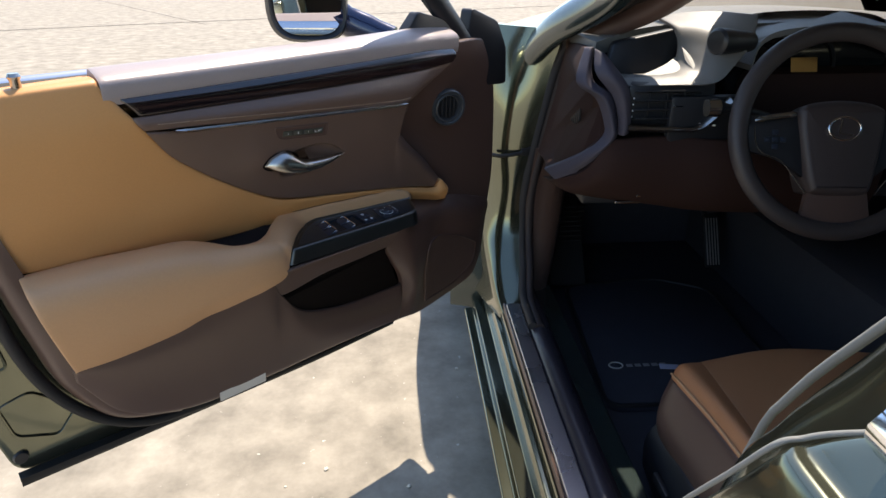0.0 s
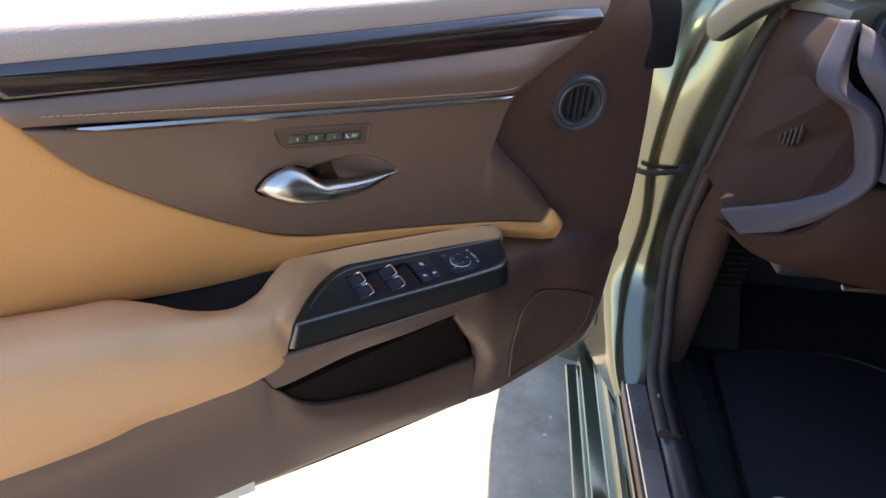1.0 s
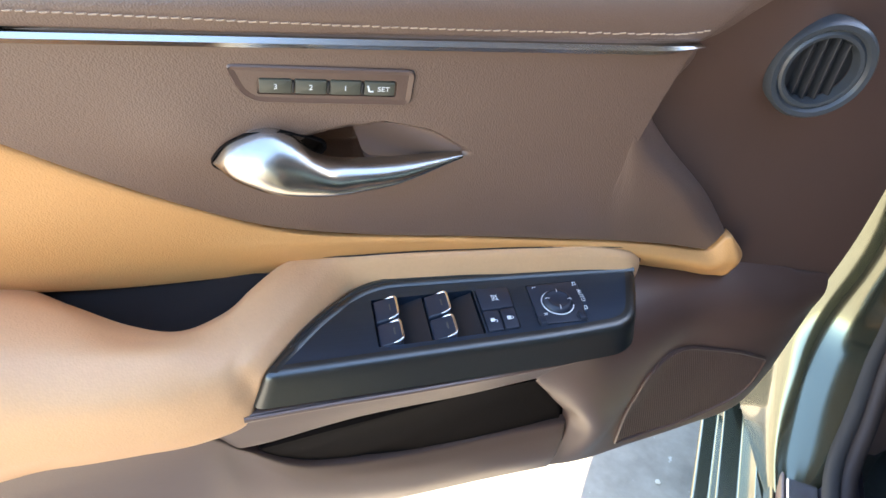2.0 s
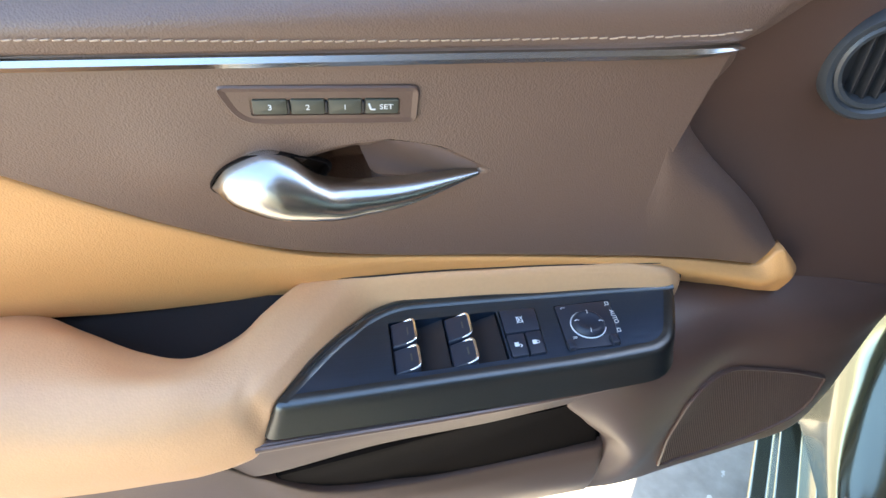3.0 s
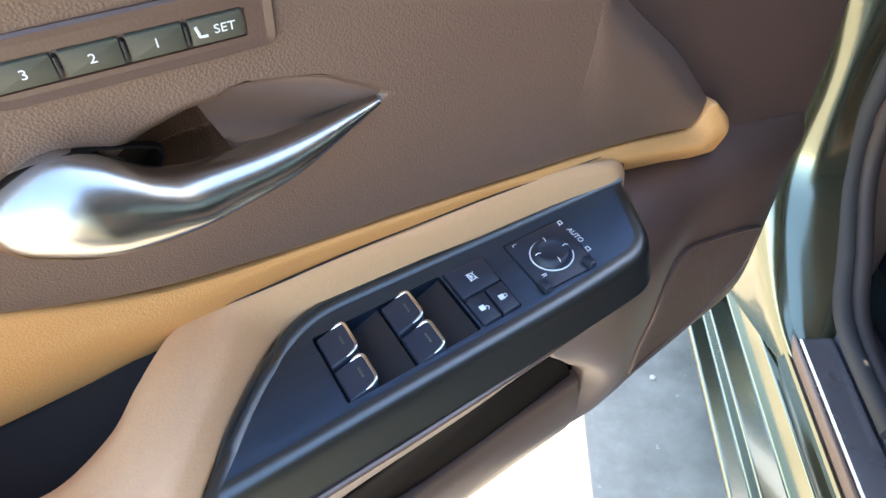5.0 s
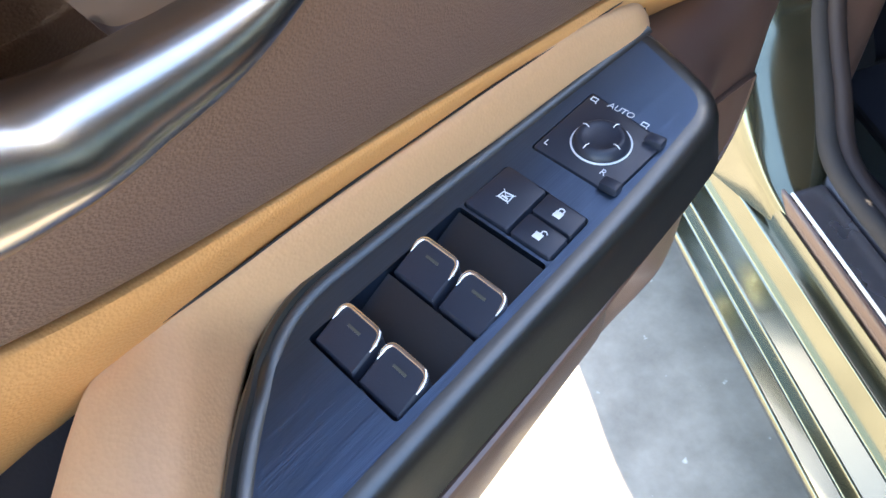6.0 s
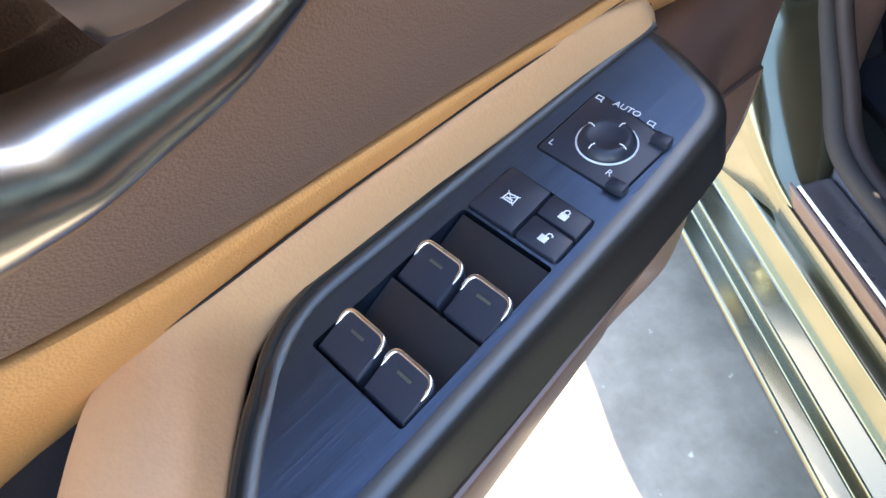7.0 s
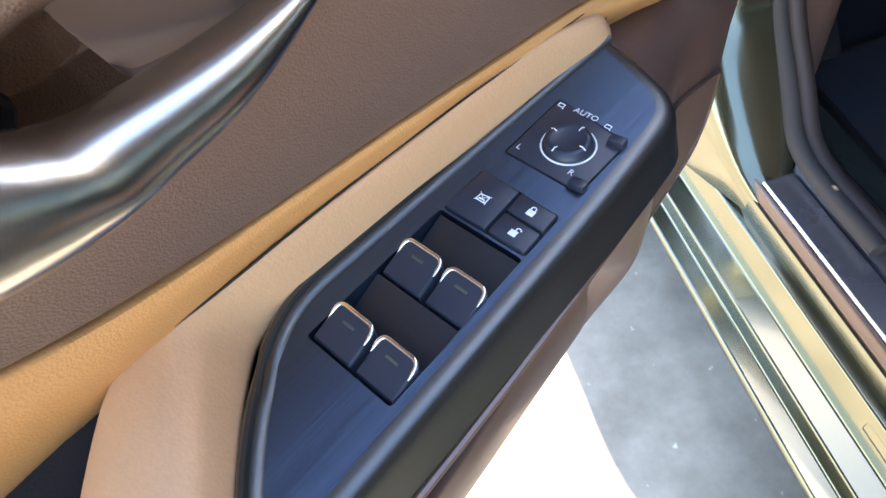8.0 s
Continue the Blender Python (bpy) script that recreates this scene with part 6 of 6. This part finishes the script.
# ---- steering wheel ----
def steering_wheel():
    w = thing("steering_wheel", pose(0.737, 1.000, 0.807, 68, 0, -6), "brown leather steering wheel with button pads", "steering wheel")
    R, n = 0.167, 72
    bm = bmesh.new()
    loops = []
    for k in range(n):
        a = math.tau * k / n
        c = Vector((math.cos(a), math.sin(a), 0))
        loops.append([bm.verts.new(c * (R + 0.0160 * math.cos(math.tau * s / 14)) + Vector((0, 0, 0.0150 * math.sin(math.tau * s / 14)))) for s in range(14)])
    for r, q in zip(loops, loops[1:] + loops[:1]):
        for s in range(14):
            bm.faces.new((r[s], r[(s + 1) % 14], q[(s + 1) % 14], q[s]))
    part("rim", bm, mat("wheel_leather", (0.048, 0.038, 0.036), 0.46, bump=0.3, bscale=520, kind="leather"), w, "brown leather rim", 80)

    def at(x, y, z):
        return Vector((x, y, z))

    hub = smoothed([(-0.062, 0.043), (0.0, 0.052), (0.062, 0.043), (0.071, 0.018), (0.063, -0.040), (0.052, -0.092), (0.040, -0.104), (0.0, -0.107), (-0.040, -0.104), (-0.052, -0.092), (-0.063, -0.040), (-0.071, 0.018)], 5)
    bm = rings([[at(x, y, z) for x, y in inset(hub, d)] for d, z in ((0.004, -0.05), (0, -0.012), (0, 0.004), (0.003, 0.011), (0.008, 0.0155), (0.012, 0.0165))])
    part("airbag_cover", bm, mat("hub_brown", (0.052, 0.037, 0.034), 0.48, bump=0.3, bscale=600, kind="leather"), w, "brown centre pad", 50)
    em = [at(0.026 * math.cos(math.tau * k / 32), 0.004 + 0.019 * math.sin(math.tau * k / 32), 0.0182) for k in range(33)]
    b = part("badge", tube(em, [0.0022] * 33, 8), BRIGHT, w, "oval chrome badge", 60)
    part("badge_bar", tube([at(-0.006, 0.018, 0.0182), at(-0.010, -0.004, 0.0182), at(0.014, -0.006, 0.0182)], [0.0018] * 3, 6), BRIGHT, b)
    for s in (-1, 1):
        sp = part("spoke", sheet(loft([[at(s * 0.066, 0.034, 0.004), at(s * 0.066, -0.010, 0.008), at(s * 0.058, -0.075, 0.004)], [at(s * 0.110, 0.030, 0.004), at(s * 0.110, -0.010, 0.008), at(s * 0.100, -0.046, 0.004)], [at(s * 0.160, 0.026, 0.0), at(s * 0.162, 0.0, 0.003), at(s * 0.148, -0.032, 0.0)]], even(12), even(12)), (0, 0, -0.012), 0.002), BLACK, w, "black spoke with buttons")
        part("spoke_trim", tube(cr([at(s * 0.076, 0.028, 0.010), at(s * 0.110, 0.024, 0.008), at(s * 0.142, 0.018, 0.005)], even(10)), [0.003] + [0.0052] * 9 + [0.003], 10), CHROME, sp, "satin bright bar", 60)
        part("spoke_bead", tube(cr([at(s * 0.142, 0.008, 0.006), at(s * 0.139, -0.022, 0.007), at(s * 0.126, -0.038, 0.008), at(s * 0.098, -0.050, 0.010), at(s * 0.074, -0.080, 0.011), at(s * 0.056, -0.104, 0.010)], even(24)), [0.0013] * 25, 6), CHROME, sp)
        for dx, dy in ((0, 0), (0.013, 0), (-0.013, 0), (0, 0.012), (0, -0.012)):
            part("pad_button", rbox((0.010, 0.009, 0.004), (s * 0.110 + dx, dy - 0.014, 0.011), 0.0015), BUTTON, sp)
    part("lower_spoke", sheet(loft([[at(-0.050, -0.100, 0.004), at(0, -0.104, 0.008), at(0.050, -0.100, 0.004)], [at(-0.055, -0.13, 0.002), at(0, -0.135, 0.005), at(0.055, -0.13, 0.002)], [at(-0.060, -0.155, 0.0), at(0, -0.163, 0.002), at(0.060, -0.155, 0.0)]], even(10), even(10)), (0, 0, -0.012), 0.002), BROWN_PLASTIC, w)
    part("column", tube([at(0, 0, -0.005), at(0, 0.0, -0.12), at(0, -0.02, -0.20)], [0.045, 0.055, 0.06], 20), BLACK, w, "black steering column cover")


steering_wheel()


# ---- seat, floor, pedals ----
def seat():
    s = thing("driver_seat", pose(0.72, 0.62, 0.19), "tan leather driver's seat cushion with brown bolsters", "seat")
    m = Matrix.Translation((-0.72, -0.62, -0.19))
    g = loft(V([[(0.545, 0.942, 0.375), (0.70, 0.958, 0.388), (0.90, 0.945, 0.375)], [(0.535, 0.925, 0.402), (0.70, 0.94, 0.412), (0.91, 0.925, 0.402)], [(0.530, 0.80, 0.412), (0.70, 0.81, 0.415), (0.92, 0.80, 0.410)], [(0.528, 0.60, 0.400), (0.70, 0.60, 0.395), (0.92, 0.60, 0.400)], [(0.528, 0.35, 0.395), (0.70, 0.35, 0.380), (0.92, 0.35, 0.395)]]), tight(24, 0.01), tight(20, 0.02))
    bm = sheet(g, (0, 0, -0.10), 0.004)
    bm.transform(m)
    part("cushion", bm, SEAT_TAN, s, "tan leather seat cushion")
    g = loft(V([[(0.478, 0.912, 0.385), (0.500, 0.930, 0.398), (0.540, 0.930, 0.402)], [(0.470, 0.86, 0.402), (0.495, 0.88, 0.422), (0.535, 0.88, 0.410)], [(0.480, 0.70, 0.412), (0.500, 0.70, 0.435), (0.532, 0.70, 0.410)], [(0.484, 0.35, 0.420), (0.502, 0.35, 0.445), (0.530, 0.35, 0.400)]]), tight(24, 0.01), tight(14, 0.04))
    bm = sheet(g, (0.01, 0, -0.06), 0.003)
    bm.transform(m)
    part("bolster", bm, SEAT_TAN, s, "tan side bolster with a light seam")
    bm = tube([Vector(p) + Vector((-0.001, 0, 0.002)) for p in cr([(0.482, 0.918, 0.385), (0.474, 0.86, 0.404), (0.482, 0.70, 0.414), (0.486, 0.35, 0.422)], even(24))], [0.0022] * 25, 8)
    bm.transform(m)
    part("piping", bm, TAN_PALE, s, "pale piping")
    g = loft(V([[(0.476, 0.910, 0.384), (0.462, 0.905, 0.33), (0.475, 0.895, 0.27)], [(0.468, 0.86, 0.400), (0.440, 0.85, 0.33), (0.455, 0.84, 0.26)], [(0.478, 0.70, 0.410), (0.445, 0.70, 0.33), (0.455, 0.70, 0.25)], [(0.482, 0.35, 0.418), (0.450, 0.35, 0.33), (0.455, 0.35, 0.25)]]), tight(24, 0.01), tight(14, 0.03))
    bm = sheet(g, (0.02, 0, 0), 0.003)
    bm.transform(m)
    part("side_cover", bm, BROWN_PLASTIC, s, "dark brown side of the seat")
    g = loft(V([[(0.452, 0.88, 0.315), (0.430, 0.875, 0.28), (0.430, 0.87, 0.22)], [(0.440, 0.70, 0.32), (0.418, 0.70, 0.28), (0.420, 0.70, 0.21)], [(0.445, 0.35, 0.32), (0.42, 0.35, 0.28), (0.42, 0.35, 0.21)]]), tight(20, 0.01), tight(10, 0.03))
    bm = sheet(g, (0.02, 0, 0), 0.003)
    bm.transform(m)
    part("valance", bm, BLACK, s, "dark plastic seat valance")
    bm = rbox((0.010, 0.055, 0.020), (0.416, 0.76, 0.275), 0.004)
    bm.transform(m)
    part("seat_switch", bm, BLACK, s)
    bm = rbox((0.014, 0.012, 0.012), (0.414, 0.72, 0.262), 0.004)
    bm.transform(m)
    part("switch_knob", bm, CHROME, s)
    for x in (0.48, 0.90):
        bm = rbox((0.05, 0.60, 0.05), (x, 0.62, 0.205), 0.006)
        bm.transform(m)
        part("seat_rail", bm, BLACK, s)


seat()


def floor_things():
    mt = thing("floor_mat", pose(0.64, 1.35, 0.192), "black carpet floor mat with a pale woven badge", "floor mat")
    o = rounded([(-0.22, -0.30), (0.22, -0.30), (0.24, 0.20), (0.10, 0.28), (-0.18, 0.25)], 0.05)
    part("mat_top", block(o, 0.0, 0.012, lambda x, y, z: Vector((x, y, z)), 0.003), MAT_FIBRE, mt)
    bm = bmesh.new()
    pts = [Vector((x, y, 0.011)) for x, y in inset(o, 0.006)]
    part("binding", tube(pts + pts[:1], [0.006] * (len(pts) + 1), 6, bm, cap=False), RUBBER, mt)
    ov = [Vector((-0.150 + 0.016 * math.cos(math.tau * k / 24), -0.150 + 0.012 * math.sin(math.tau * k / 24), 0.013)) for k in range(25)]
    part("badge", tube(ov, [0.0016] * 25, 6), LABEL, mt, "pale oval badge")
    for i in range(5):
        part("badge_bar", rbox((0.014, 0.010, 0.002), (-0.118 + 0.020 * i, -0.152, 0.0125), 0.0005), mat("badge_thread", (0.25, 0.25, 0.25), 0.8) if i == 0 else bpy.data.materials["badge_thread"], mt)
    part("tag", rbox((0.045, 0.018, 0.002), (-0.028, -0.166, 0.0145), 0.0005, pose(0, 0, 0, 0, 0, -8)), mat("pale_tag", (0.45, 0.47, 0.6), 0.6), mt, "small pale tag")
    p = thing("accelerator_pedal", pose(0.882, 1.60, 0.20), "black ribbed accelerator pedal", "pedal")
    tilt = pose(0, 0, 0, -28, 0, 0)
    part("pad", rbox((0.046, 0.012, 0.155), (0, 0, 0.135), 0.005, tilt), RUBBER, p)
    for i in range(5):
        part("rib", rbox((0.0030, 0.004, 0.135), (-0.016 + 0.008 * i, -0.008, 0.135), 0.001, tilt), mat("pedal_steel", (0.5, 0.5, 0.52), 0.35, metal=0.9) if i == 0 else bpy.data.materials["pedal_steel"], p, "bright rib")
    part("arm", tube([Vector((0, 0.03, 0.16)), Vector((0, 0.14, 0.26)), Vector((0, 0.30, 0.34))], [0.008] * 3, 10), BLACK, p)
    f = thing("foot_rest", pose(0.475, 1.66, 0.19), "dark ribbed carpet foot rest beside the kick panel", "foot rest")
    lean = pose(0, 0, 0, -38, 0, 0)
    rest = mat("rest_carpet", (0.022, 0.021, 0.020), 0.9, bump=0.5, bscale=700)
    part("pad", rbox((0.105, 0.03, 0.27), (0, 0.02, 0.12), 0.01, lean), rest, f)
    for i in range(16):
        part("rib", rbox((0.098, 0.004, 0.006), (0, 0.003, 0.010 + 0.015 * i), 0.0015, lean), rest, f)


floor_things()
